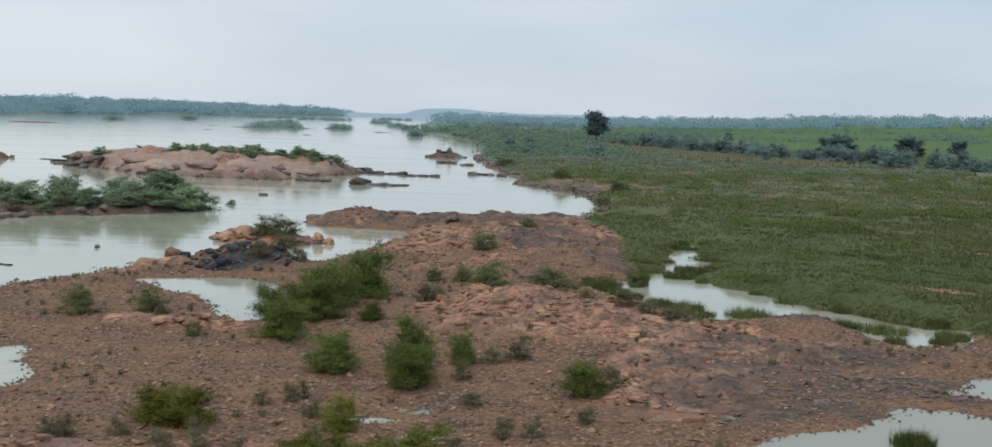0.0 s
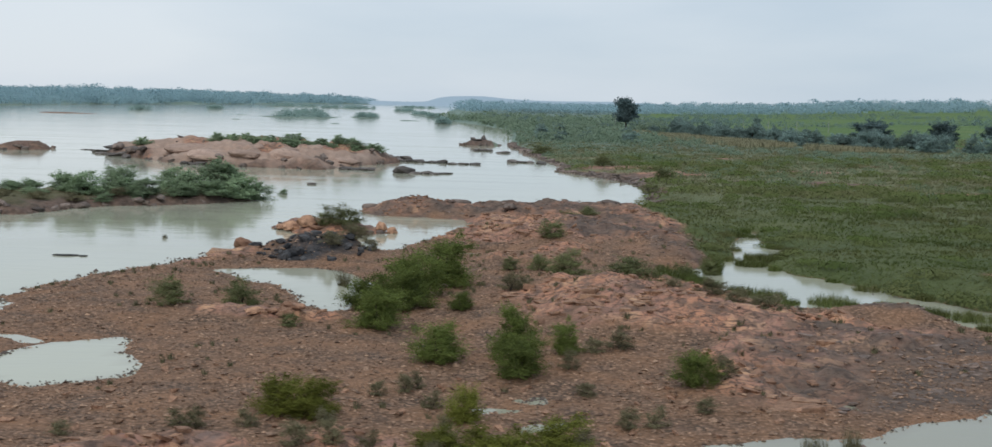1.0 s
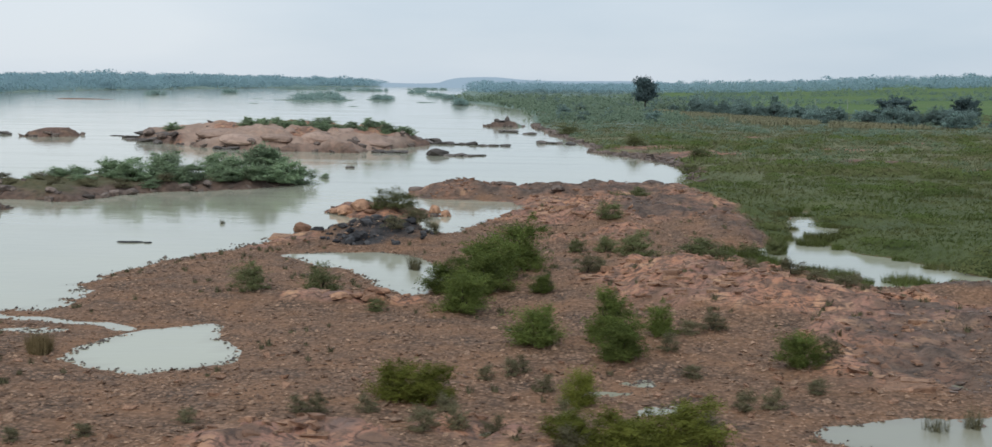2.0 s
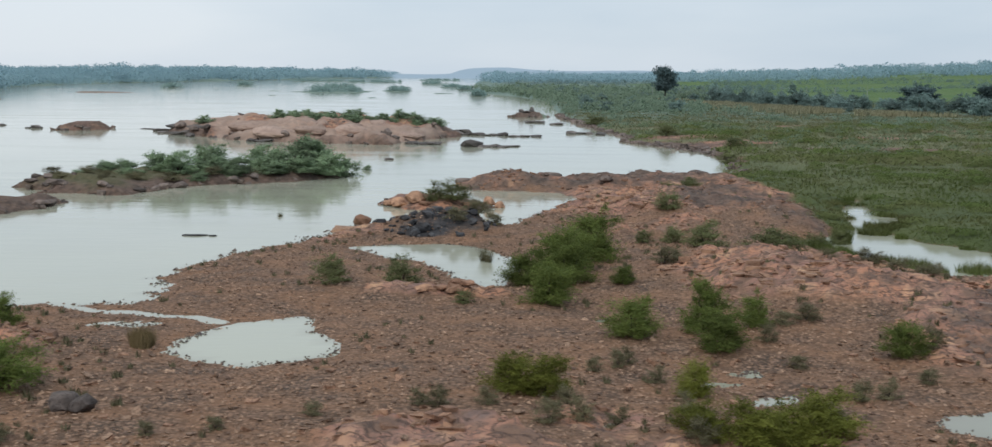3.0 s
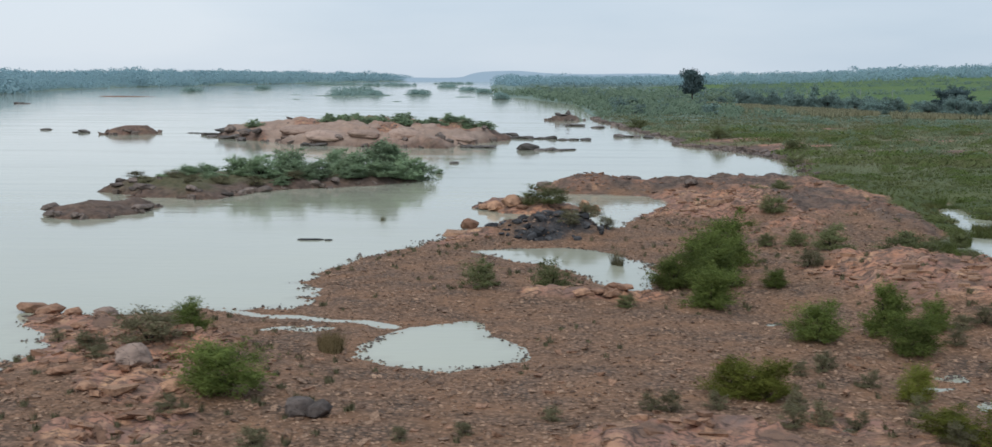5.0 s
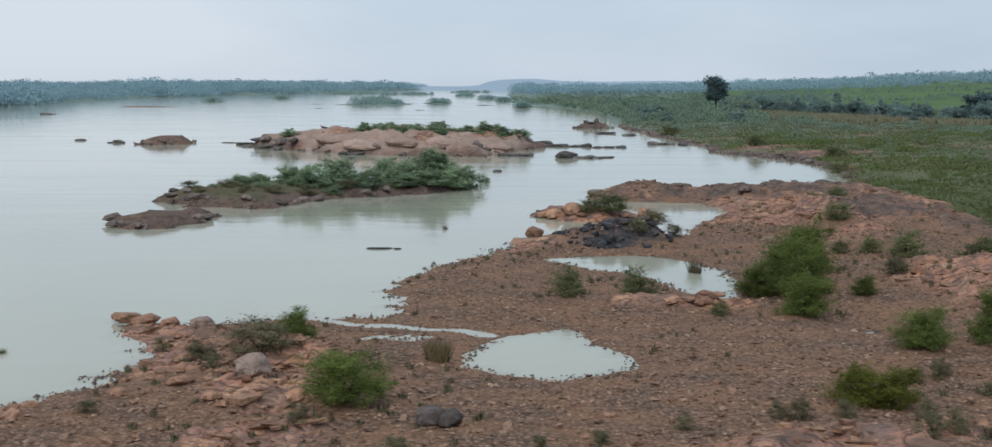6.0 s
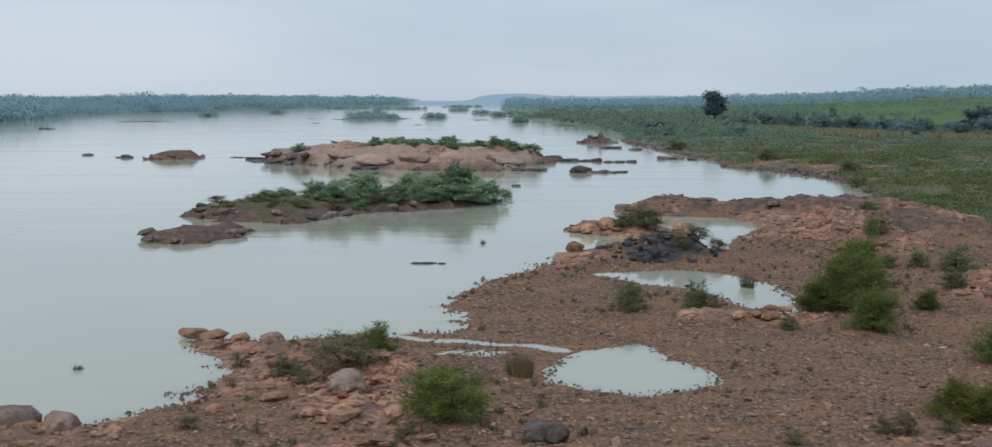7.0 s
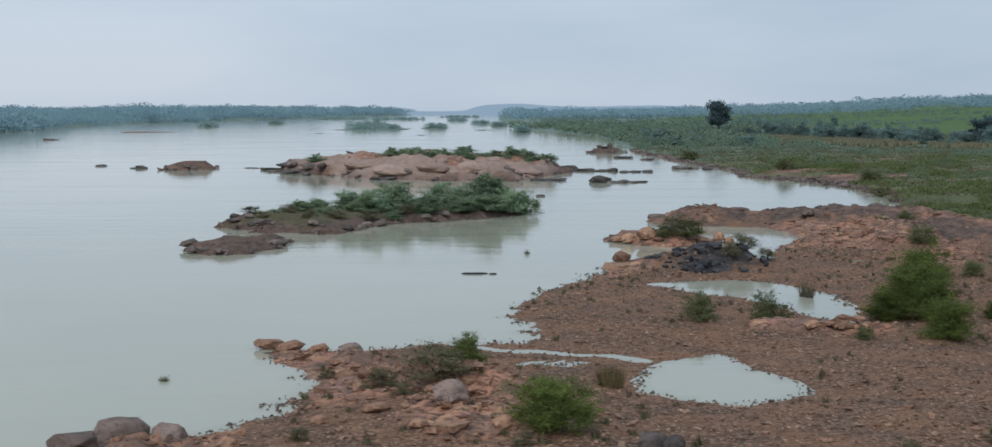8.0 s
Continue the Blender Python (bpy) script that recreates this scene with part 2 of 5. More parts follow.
# ---- meshes from arrays ----
def mesh_of(name, verts, faces, material, flat=True, normals=None):
    """One mesh from an array of places and an array of faces with equally many corners; normals, if given, soften a crown of leaves."""
    verts, faces = np.asarray(verts, np.float32), np.asarray(faces, np.int32)
    me = bpy.data.meshes.new(name)
    me.vertices.add(len(verts))
    me.vertices.foreach_set("co", verts.ravel())
    me.loops.add(faces.size)
    me.loops.foreach_set("vertex_index", faces.ravel())
    me.polygons.add(len(faces))
    me.polygons.foreach_set("loop_start", np.arange(0, faces.size, faces.shape[1], dtype=np.int32))
    me.polygons.foreach_set("use_smooth", np.full(len(faces), not flat))
    me.materials.append(material)
    me.update(calc_edges=True)
    me.validate()
    if normals is not None:
        me.polygons.foreach_set("use_smooth", np.ones(len(faces), bool))
        me.normals_split_custom_set_from_vertices(normals.tolist())
    return me


# ---- materials ----
def material(name, roughness=0.8):
    m = bpy.data.materials.new(name)
    m.use_nodes = True
    n = m.node_tree.nodes
    p = n["Principled BSDF"]
    p.inputs["Roughness"].default_value = roughness
    p.inputs["Specular IOR Level"].default_value = 0.25
    return m, n, m.node_tree.links, p


def mixed(n, l, a, b, fac):
    """A colour between two colours or sockets, by a factor or socket."""
    mix = n.new("ShaderNodeMix")
    mix.data_type = "RGBA"
    for socket, value in ((mix.inputs[6], a), (mix.inputs[7], b), (mix.inputs[0], fac)):
        if isinstance(value, bpy.types.NodeSocket):
            l.new(value, socket)
        elif isinstance(value, tuple):
            socket.default_value = (*value, 1)
        else:
            socket.default_value = value
    return mix.outputs[2]


def speckle(n, l, where, scale, detail=4.0, low=0.35, high=0.65):
    t = n.new("ShaderNodeTexNoise")
    t.inputs["Scale"].default_value, t.inputs["Detail"].default_value = scale, detail
    l.new(where, t.inputs["Vector"])
    r = n.new("ShaderNodeMapRange")
    r.inputs[1].default_value, r.inputs[2].default_value = low, high
    l.new(t.outputs["Fac"], r.inputs[0])
    return r.outputs[0]


def attribute(n, name):
    a = n.new("ShaderNodeAttribute")
    a.attribute_name = name
    return a.outputs["Fac"]


def relief(n, l, p, *layers):
    """Bump layers of (height socket, strength, distance), one on the other."""
    before = None
    for socket, strength, distance in layers:
        b = n.new("ShaderNodeBump")
        b.inputs["Strength"].default_value, b.inputs["Distance"].default_value = strength, distance
        l.new(socket, b.inputs["Height"])
        if before:
            l.new(before, b.inputs["Normal"])
        before = b.outputs[0]
    l.new(before, p.inputs["Normal"])


def make_ground():
    m, n, l, p = material("river_bed_and_banks", 0.85)
    where = n.new("ShaderNodeNewGeometry").outputs["Position"]
    cells = n.new("ShaderNodeTexVoronoi")
    cells.inputs["Scale"].default_value = 3.6
    l.new(where, cells.inputs["Vector"])
    shade = n.new("ShaderNodeSeparateColor")
    l.new(cells.outputs["Color"], shade.inputs[0])
    gravel = mixed(n, l, (0.116, 0.072, 0.051), (0.335, 0.21, 0.142), shade.outputs[0])
    # shade in the hollows between stones, painted into the gravel colour
    gap = n.new("ShaderNodeMapRange")
    gap.inputs[1].default_value, gap.inputs[2].default_value = 0.38, 0.7
    l.new(cells.outputs["Distance"], gap.inputs[0])
    gravel = mixed(n, l, gravel, (0.085, 0.058, 0.04), gap.outputs[0])
    gravel = mixed(n, l, gravel, mixed(n, l, gravel, (0.31, 0.165, 0.09), 0.6), speckle(n, l, where, 0.25, 5))
    def fissure(scale, width, turn):
        turned = n.new("ShaderNodeMapping")
        turned.inputs["Rotation"].default_value, turned.inputs["Scale"].default_value = (0, 0, turn), (1.0, 2.2, 1.6)
        l.new(where, turned.inputs["Vector"])
        t = n.new("ShaderNodeTexNoise")
        t.inputs["Scale"].default_value, t.inputs["Detail"].default_value, t.inputs["Distortion"].default_value = scale, 6, 0.6
        l.new(turned.outputs[0], t.inputs["Vector"])
        off = n.new("ShaderNodeMath")
        off.operation = "SUBTRACT"
        off.inputs[1].default_value = 0.5
        l.new(t.outputs["Fac"], off.inputs[0])
        size = n.new("ShaderNodeMath")
        size.operation = "ABSOLUTE"
        l.new(off.outputs[0], size.inputs[0])
        r = n.new("ShaderNodeMapRange")
        r.inputs[1].default_value, r.inputs[2].default_value = 0.0, width
        l.new(size.outputs[0], r.inputs[0])
        return r.outputs[0]

    seam, seam_fine = fissure(0.30, 0.022, 0.75), fissure(0.9, 0.035, 0.5)
    stone = mixed(n, l, (0.46, 0.228, 0.138), (0.315, 0.175, 0.132), speckle(n, l, where, 0.13, 6, 0.42, 0.6))
    stone = mixed(n, l, stone, (0.56, 0.335, 0.20), speckle(n, l, where, 0.34, 7, 0.53, 0.66))
    stone = mixed(n, l, stone, (0.50, 0.30, 0.20), speckle(n, l, where, 0.9, 6, 0.52, 0.75))
    stone = mixed(n, l, stone, (0.175, 0.13, 0.115), speckle(n, l, where, 0.21, 8, 0.58, 0.7))
    stone = mixed(n, l, stone, (0.15, 0.105, 0.09), speckle(n, l, where, 1.7, 7, 0.55, 0.75))
    stone = mixed(n, l, stone, (0.20, 0.125, 0.09), speckle(n, l, where, 0.55, 8, 0.5, 0.62))
    stone = mixed(n, l, (0.10, 0.068, 0.055), stone, seam)
    stone = mixed(n, l, (0.19, 0.125, 0.10), stone, seam_fine)
    base = mixed(n, l, gravel, stone, attribute(n, "rock"))
    base = mixed(n, l, base, mixed(n, l, (0.068, 0.052, 0.044), (0.155, 0.115, 0.092), speckle(n, l, where, 1.2, 6)), attribute(n, "dark"))
    base = mixed(n, l, base, mixed(n, l, (0.36, 0.26, 0.205), (0.47, 0.35, 0.28), speckle(n, l, where, 0.25, 7)), attribute(n, "pale"))
    base = mixed(n, l, base, mixed(n, l, (0.024, 0.024, 0.026), (0.075, 0.07, 0.07), speckle(n, l, where, 0.9, 7)), attribute(n, "black"))
    weeds = mixed(n, l, (0.06, 0.084, 0.026), (0.10, 0.12, 0.044), speckle(n, l, where, 0.06, 8))
    # olive growth further off, with haze painted into its paler tone
    weeds = mixed(n, l, weeds, mixed(n, l, (0.17, 0.19, 0.10), (0.235, 0.23, 0.135), speckle(n, l, where, 0.03, 8)), attribute(n, "olive"))
    base = mixed(n, l, base, weeds, attribute(n, "green"))
    # far banks get a blue-green ground colour that stands for haze
    base = mixed(n, l, base, mixed(n, l, (0.15, 0.215, 0.18), (0.20, 0.27, 0.225), speckle(n, l, where, 0.015, 7)), attribute(n, "thicket"))
    crop = mixed(n, l, (0.08, 0.155, 0.045), (0.12, 0.175, 0.06), speckle(n, l, where, 0.02, 5))
    base = mixed(n, l, base, crop, attribute(n, "field"))
    l.new(base, p.inputs["Base Color"])
    fine = n.new("ShaderNodeTexNoise")
    fine.inputs["Scale"].default_value, fine.inputs["Detail"].default_value = 2.2, 8
    l.new(where, fine.inputs["Vector"])
    relief(n, l, p, (fine.outputs["Fac"], 0.7, 0.25), (cells.outputs["Distance"], 0.5, 0.12), (seam, 0.5, 0.2), (seam_fine, 0.5, 0.12))
    return m


def make_water():
    m, n, l, p = material("silty_river_water", 0.06)
    p.inputs["IOR"].default_value = 1.33
    p.inputs["Specular IOR Level"].default_value = 0.5
    where = n.new("ShaderNodeNewGeometry").outputs["Position"]
    silt = mixed(n, l, (0.40, 0.408, 0.318), (0.44, 0.446, 0.345), speckle(n, l, where, 0.03, 3))
    body = mixed(n, l, (0.29, 0.285, 0.215), silt, attribute(n, "silt"))
    l.new(mixed(n, l, body, (0.17, 0.13, 0.09), attribute(n, "shallow")), p.inputs["Base Color"])
    long = n.new("ShaderNodeMapping")
    long.inputs["Scale"].default_value = (0.35, 1.0, 1.0)
    l.new(where, long.inputs["Vector"])
    calm = n.new("ShaderNodeMapping")
    calm.inputs["Scale"].default_value = (0.012, 0.11, 1.0)
    l.new(where, calm.inputs["Vector"])
    drift = speckle(n, l, calm.outputs[0], 1.0, 5, 0.45, 0.75)
    gloss = n.new("ShaderNodeMapRange")
    gloss.inputs[3].default_value, gloss.inputs[4].default_value = 0.03, 0.16
    l.new(drift, gloss.inputs[0])
    l.new(gloss.outputs[0], p.inputs["Roughness"])
    waves = []
    for scale in (0.22, 1.4):
        t = n.new("ShaderNodeTexNoise")
        t.inputs["Scale"].default_value, t.inputs["Detail"].default_value = scale, 4
        l.new(long.outputs[0], t.inputs["Vector"])
        waves.append(t.outputs["Fac"])
    relief(n, l, p, (waves[0], 0.08, 0.5), (waves[1], 0.13, 0.08))
    return m


def make_stone(name, dark, light, rough=0.8):
    m, n, l, p = material(name, rough)
    where = n.new("ShaderNodeTexCoord").outputs["Object"]
    isle = n.new("ShaderNodeNewGeometry").outputs["Random Per Island"]
    one = n.new("ShaderNodeObjectInfo").outputs["Random"]
    base = mixed(n, l, dark, light, isle)
    base = mixed(n, l, base, tuple(0.7 * c for c in dark), speckle(n, l, where, 2.2, 7, 0.42, 0.7))
    veins = n.new("ShaderNodeTexNoise")
    veins.inputs["Scale"].default_value, veins.inputs["Detail"].default_value, veins.inputs["Distortion"].default_value = 1.6, 5, 1.0
    l.new(where, veins.inputs["Vector"])
    band = n.new("ShaderNodeMath")
    band.operation = "PINGPONG"
    band.inputs[1].default_value = 0.08
    l.new(veins.outputs["Fac"], band.inputs[0])
    crack = n.new("ShaderNodeMapRange")
    crack.inputs[1].default_value, crack.inputs[2].default_value = 0.0, 0.009
    l.new(band.outputs[0], crack.inputs[0])
    base = mixed(n, l, tuple(0.45 * c for c in dark), base, crack.outputs[0])
    tint = n.new("ShaderNodeHueSaturation")
    span = n.new("ShaderNodeMapRange")
    span.inputs[3].default_value, span.inputs[4].default_value = 0.8, 1.2
    l.new(one, span.inputs[0])
    l.new(span.outputs[0], tint.inputs["Value"])
    l.new(base, tint.inputs["Color"])
    l.new(tint.outputs[0], p.inputs["Base Color"])
    t = n.new("ShaderNodeTexNoise")
    t.inputs["Scale"].default_value, t.inputs["Detail"].default_value = 3.5, 8
    l.new(where, t.inputs["Vector"])
    relief(n, l, p, (t.outputs["Fac"], 0.8, 0.2), (crack.outputs[0], 0.5, 0.1))
    return m


def make_leaf(name, dark, light, through=0.25, patch=None):
    m, n, l, p = material(name, 0.7)
    p.inputs["Specular IOR Level"].default_value = 0.12
    isle = n.new("ShaderNodeNewGeometry").outputs["Random Per Island"]
    one = n.new("ShaderNodeObjectInfo").outputs["Random"]
    base = mixed(n, l, dark, light, isle)
    if patch:
        spot = n.new("ShaderNodeNewGeometry").outputs["Position"]
        base = mixed(n, l, base, patch, speckle(n, l, spot, 0.035, 5, 0.42, 0.66))
        base = mixed(n, l, base, tuple(0.8 * c for c in dark), speckle(n, l, spot, 0.09, 5, 0.5, 0.72))
    tint = n.new("ShaderNodeHueSaturation")
    span = n.new("ShaderNodeMapRange")
    span.inputs[3].default_value, span.inputs[4].default_value = 0.75, 1.2
    l.new(one, span.inputs[0])
    young = n.new("ShaderNodeMath")
    young.operation = "MULTIPLY_ADD"
    young.inputs[1].default_value = 0.26
    l.new(attribute(n, "spray"), young.inputs[0])
    l.new(span.outputs[0], young.inputs[2])
    l.new(young.outputs[0], tint.inputs["Value"])
    l.new(base, tint.inputs["Color"])
    l.new(tint.outputs[0], p.inputs["Base Color"])
    glow = n.new("ShaderNodeBsdfTranslucent")
    l.new(tint.outputs[0], glow.inputs["Color"])
    mix = n.new("ShaderNodeMixShader")
    mix.inputs[0].default_value = through
    l.new(p.outputs[0], mix.inputs[1])
    l.new(glow.outputs[0], mix.inputs[2])
    l.new(mix.outputs[0], n["Material Output"].inputs[0])
    return m


GROUND, WATER = make_ground(), make_water()
GRAVEL = make_stone("river_stones", (0.138, 0.087, 0.062), (0.47, 0.307, 0.207))
BROWN_ROCK = make_stone("brown_grey_rock", (0.17, 0.128, 0.108), (0.30, 0.222, 0.182))
GRANITE = make_stone("weathered_granite", (0.24, 0.136, 0.09), (0.48, 0.28, 0.178))
PALE_GRANITE = make_stone("pale_pink_granite", (0.39, 0.275, 0.22), (0.52, 0.385, 0.305))
CHANNEL_ROCK = make_stone("dark_channel_rock", (0.10, 0.09, 0.084), (0.19, 0.168, 0.155))
DARK_BOULDER = make_stone("dark_grey_rock", (0.075, 0.061, 0.055), (0.175, 0.143, 0.128))
LEDGE = make_stone("bedrock_ledges", (0.28, 0.16, 0.105), (0.52, 0.315, 0.20))
BLACK_ROCK = make_stone("black_rock", (0.034, 0.034, 0.037), (0.088, 0.086, 0.088), 0.6)
PURPLE_ROCK = make_stone("grey_brown_rock", (0.12, 0.098, 0.088), (0.24, 0.185, 0.155))
GREEN = make_leaf("acacia_leaves", (0.12, 0.162, 0.046), (0.198, 0.24, 0.068), 0.5)
OLIVE = make_leaf("olive_acacia_leaves", (0.165, 0.185, 0.036), (0.205, 0.215, 0.05), 0.42)
# acacia green of the islands, greyed and brightened to include haze
ISLE_GREEN = make_leaf("grey_acacia_leaves", (0.25, 0.335, 0.205), (0.31, 0.40, 0.25), 0.5)
DULL_GREEN = make_leaf("dull_acacia_leaves", (0.17, 0.19, 0.085), (0.215, 0.232, 0.11), 0.45)
DRY = make_leaf("dry_scrub_leaves", (0.19, 0.18, 0.105), (0.255, 0.235, 0.14), 0.48)
GRASS = make_leaf("marsh_grass", (0.142, 0.192, 0.056), (0.20, 0.252, 0.078), 0.5, (0.235, 0.215, 0.105))
MARSH_LEAF = make_leaf("marsh_shrub_leaves", (0.12, 0.168, 0.052), (0.165, 0.215, 0.07), 0.5, (0.20, 0.195, 0.10))
# olive seed heads, made paler still by a share of haze
OLIVE_GRASS = make_leaf("seeding_marsh_grass", (0.20, 0.225, 0.115), (0.255, 0.27, 0.145), 0.5, (0.28, 0.255, 0.16))
DRY_TUFT = make_leaf("dry_tuft_grass", (0.31, 0.235, 0.12), (0.43, 0.335, 0.18), 0.45)
# haze over the horizon woods is painted into this pale blue
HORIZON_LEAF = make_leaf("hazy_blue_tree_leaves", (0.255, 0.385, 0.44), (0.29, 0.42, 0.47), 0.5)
# far copy of the bank scrub colour, tinted for haze
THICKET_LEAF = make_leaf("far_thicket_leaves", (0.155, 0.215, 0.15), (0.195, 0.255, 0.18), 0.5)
STRAW = make_leaf("straw_grass", (0.46, 0.44, 0.28), (0.58, 0.55, 0.36), 0.5)
# hedgerow leaves raised and blued to carry the haze in their colour
TREE_LEAF = make_leaf("tree_leaves", (0.215, 0.305, 0.28), (0.26, 0.35, 0.32), 0.5)
# two more leaf colours paled and blued to stand for haze
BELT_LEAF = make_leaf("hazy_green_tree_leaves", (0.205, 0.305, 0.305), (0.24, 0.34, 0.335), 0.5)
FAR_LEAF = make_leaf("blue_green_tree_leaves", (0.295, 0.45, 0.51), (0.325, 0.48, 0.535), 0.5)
# far island scrub, haze mixed into its leaf tone
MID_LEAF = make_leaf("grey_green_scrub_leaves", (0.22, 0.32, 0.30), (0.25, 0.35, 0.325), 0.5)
# scrub tone lifted for the haze of the middle distance
SCRUB_LEAF = make_leaf("bank_scrub_leaves", (0.16, 0.21, 0.125), (0.20, 0.25, 0.15), 0.5)
# darker trees, with a blue haze tint in their leaves too
DARK_LEAF = make_leaf("dark_tree_leaves", (0.095, 0.145, 0.15), (0.125, 0.175, 0.175), 0.5)
BARK = make_stone("grey_bark", (0.07, 0.055, 0.045), (0.12, 0.10, 0.08), 0.9)
CONCRETE = make_stone("pale_concrete", (0.34, 0.35, 0.34), (0.42, 0.43, 0.42), 0.8)


# ---- the ground: one sheet to the horizon ----
def steps(low, high, pitch, ends, grow):
    """Lines pitch apart from low to high, ever further apart out to the ends."""
    line = list(np.arange(low, high, pitch))
    for end, sign in ((ends[0], -1), (ends[1], 1)):
        at, step = (low, pitch) if sign < 0 else (line[-1], pitch)
        side = []
        while sign * (end - at) > step:
            wide = grow[0] if abs(at - (low if sign < 0 else high)) < grow[2] else grow[1]
            step *= wide
            at += sign * step
            side.append(at)
        side.append(end)
        line = side[::-1] + line if sign < 0 else line + side
    return np.array(line)


def build_ground():
    xs = steps(-72, 46, 0.54, (-4980, 4980), (1.017, 1.07, 110))
    ys = steps(50, 130, 0.54, (-290, 4980), (1.009, 1.04, 1100))
    X, Y = np.meshgrid(xs, ys)
    Z = height(X, Y)
    verts = np.stack([X, Y, Z], -1).reshape(-1, 3)
    i = np.arange(len(ys) - 1)[:, None] * len(xs) + np.arange(len(xs) - 1)[None, :]
    faces = np.stack([i, i + 1, i + 1 + len(xs), i + len(xs)], -1).reshape(-1, 4)
    me = mesh_of("ground", verts, faces, GROUND, flat=False)
    x, y, z = verts.T
    left = smooth(-5, 10, inside(x, y, LEFT_BANK))
    green = np.maximum(marshness(x, y) * smooth(-0.08, 0.04, z), left)
    scrub = patches(x, y, BARE_STRIPS)
    back = inside(x, y, ISLANDS[3][0])
    green = np.maximum(green * (1 - scrub * (x < 200)), 0.9 * smooth(0.1, 0.3, fbm(x, y, 12, 90) + 0.25) * ((back > 8) & (y > 362) & (x > -92)))
    field = smooth(0, 30, inside(x, y, [(150, 600), (230, 540), (900, 560), (2400, 900), (2600, 3400), (500, 3400), (120, 2000), (120, 1200), (170, 900)]))
    bars = (y > 850) * (x < 0) * (np.hypot((x + 370) / 40, (y - 1028) / 30) > 1)
    green = np.maximum(green, 1.0 * bars)
    rocks = np.maximum(rockiness(x, y), scrub)
    shade = np.maximum(np.maximum(inside(x, y, ISLANDS[1][0]), inside(x, y, ISLANDS[2][0])), inside(x, y, ISLANDS[5][0])) > -4
    pale = 0.75 * smooth(-0.5, 2.5, inside(x, y, ISLANDS[3][0])) * smooth(0.15, -0.1, fbm(x, y, 14, 92))
    green = np.maximum(green, 0.55 * smooth(1.5, 6, inside(x, y, ISLANDS[1][0]) + 5 * fbm(x, y, 6, 93)))
    rim = 0.0
    for outline in (ISLANDS[3][0], ISLANDS[4][0]):
        d = inside(x, y, outline)
        rim = np.maximum(rim, 0.75 * smooth(9, 1, d + 9 * fbm(x, y, 7, 94)) * (d > -8))
    black = patches(x, y, [(-26.5, 146, 5.5, 7), (-29, 138, 4, 3)])
    for name, values in (("black", black), ("rock", rocks), ("dark", np.maximum(rim, np.maximum(0.95 * patches(x, y, DARK) * np.clip(0.78 + 1.1 * fbm(x, y, 3.2, 160), 0.2, 1), 0.85 * shade + 0.6 * (inside(x, y, ISLANDS[4][0]) > -4)))), ("pale", pale), ("green", green), ("olive", 0.85 * smooth(165, 330, y + 50 * fbm(x, y, 40, 37)) * smooth(640, 400, y)), ("thicket", np.maximum(left, green * smooth(380, 620, y))), ("field", field)):
        me.attributes.new(name, "FLOAT", "POINT").data.foreach_set("value", values.astype(np.float32))
    return tagged(new("ground", me), "brown gravel river bed with bare orange rock and green marshy banks", "ground", kind="structure")


GROUND_SHEET = build_ground()
def build_water():
    xs = steps(-82, 62, 1.5, (-4985, 4985), (1.03, 1.2, 120))
    ys = steps(40, 215, 1.5, (-295, 4985), (1.03, 1.2, 200))
    X, Y = np.meshgrid(xs, ys)
    i = np.arange(len(ys) - 1)[:, None] * len(xs) + np.arange(len(xs) - 1)[None, :]
    faces = np.stack([i, i + 1, i + 1 + len(xs), i + len(xs)], -1).reshape(-1, 4)
    me = mesh_of("river_water", np.stack([X, Y, np.zeros_like(X)], -1).reshape(-1, 3), faces, WATER)
    x, y = X.ravel(), Y.ravel()
    silt = np.ones(len(x))
    for pool in (CORNER_POOL, SIDE_POOL):
        silt = np.minimum(silt, smooth(4.0, 5.5, -inside(x, y, pool)))
    shallow = 0.25 * smooth(-0.22, -0.02, height(x, y)) * (y < 230)
    for name, values in (("silt", silt), ("shallow", shallow)):
        me.attributes.new(name, "FLOAT", "POINT").data.foreach_set("value", values.astype(np.float32))
    tagged(new("river_water", me), "calm silty grey-green river water under an overcast sky", "water", kind="structure")


build_water()


# ---- distant hills ----
def build_hills():
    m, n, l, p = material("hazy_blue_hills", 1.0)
    # blue base and emission stand in for haze; hills give no light
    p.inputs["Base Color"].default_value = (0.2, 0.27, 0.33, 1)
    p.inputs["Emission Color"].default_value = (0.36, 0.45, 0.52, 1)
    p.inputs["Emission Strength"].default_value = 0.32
    u = np.linspace(0, 1, 160)
    x = -1300 + 3900 * u
    crest = 12 * smooth(-305, -255, x) - 9 + 13 * bump(x, 0, -190, 0, 150, 1) + 9 * bump(x, 0, -60, 0, 160, 1) + 11 * bump(x, 0, 330, 0, 330, 1) + 5 * fbm(x, x * 0, 160.0, 77)
    rows = [(4300, -1.0), (4420, 0.75), (4500, 1.0), (4620, 0.6), (4800, -1.0)]
    verts = np.concatenate([np.stack([x, np.full_like(x, y), np.where(k > 0, 18 + crest * k, 0.0)], -1) for y, k in rows])
    w = len(u)
    faces = [(r * w + i, r * w + i + 1, (r + 1) * w + i + 1, (r + 1) * w + i) for r in range(len(rows) - 1) for i in range(w - 1)]
    tagged(new("backdrop", mesh_of("backdrop", verts, faces, m, flat=False)), "low hills on the horizon, blue and faintly glowing for haze", "hills", kind="structure")


build_hills()
rng = np.random.default_rng(7)


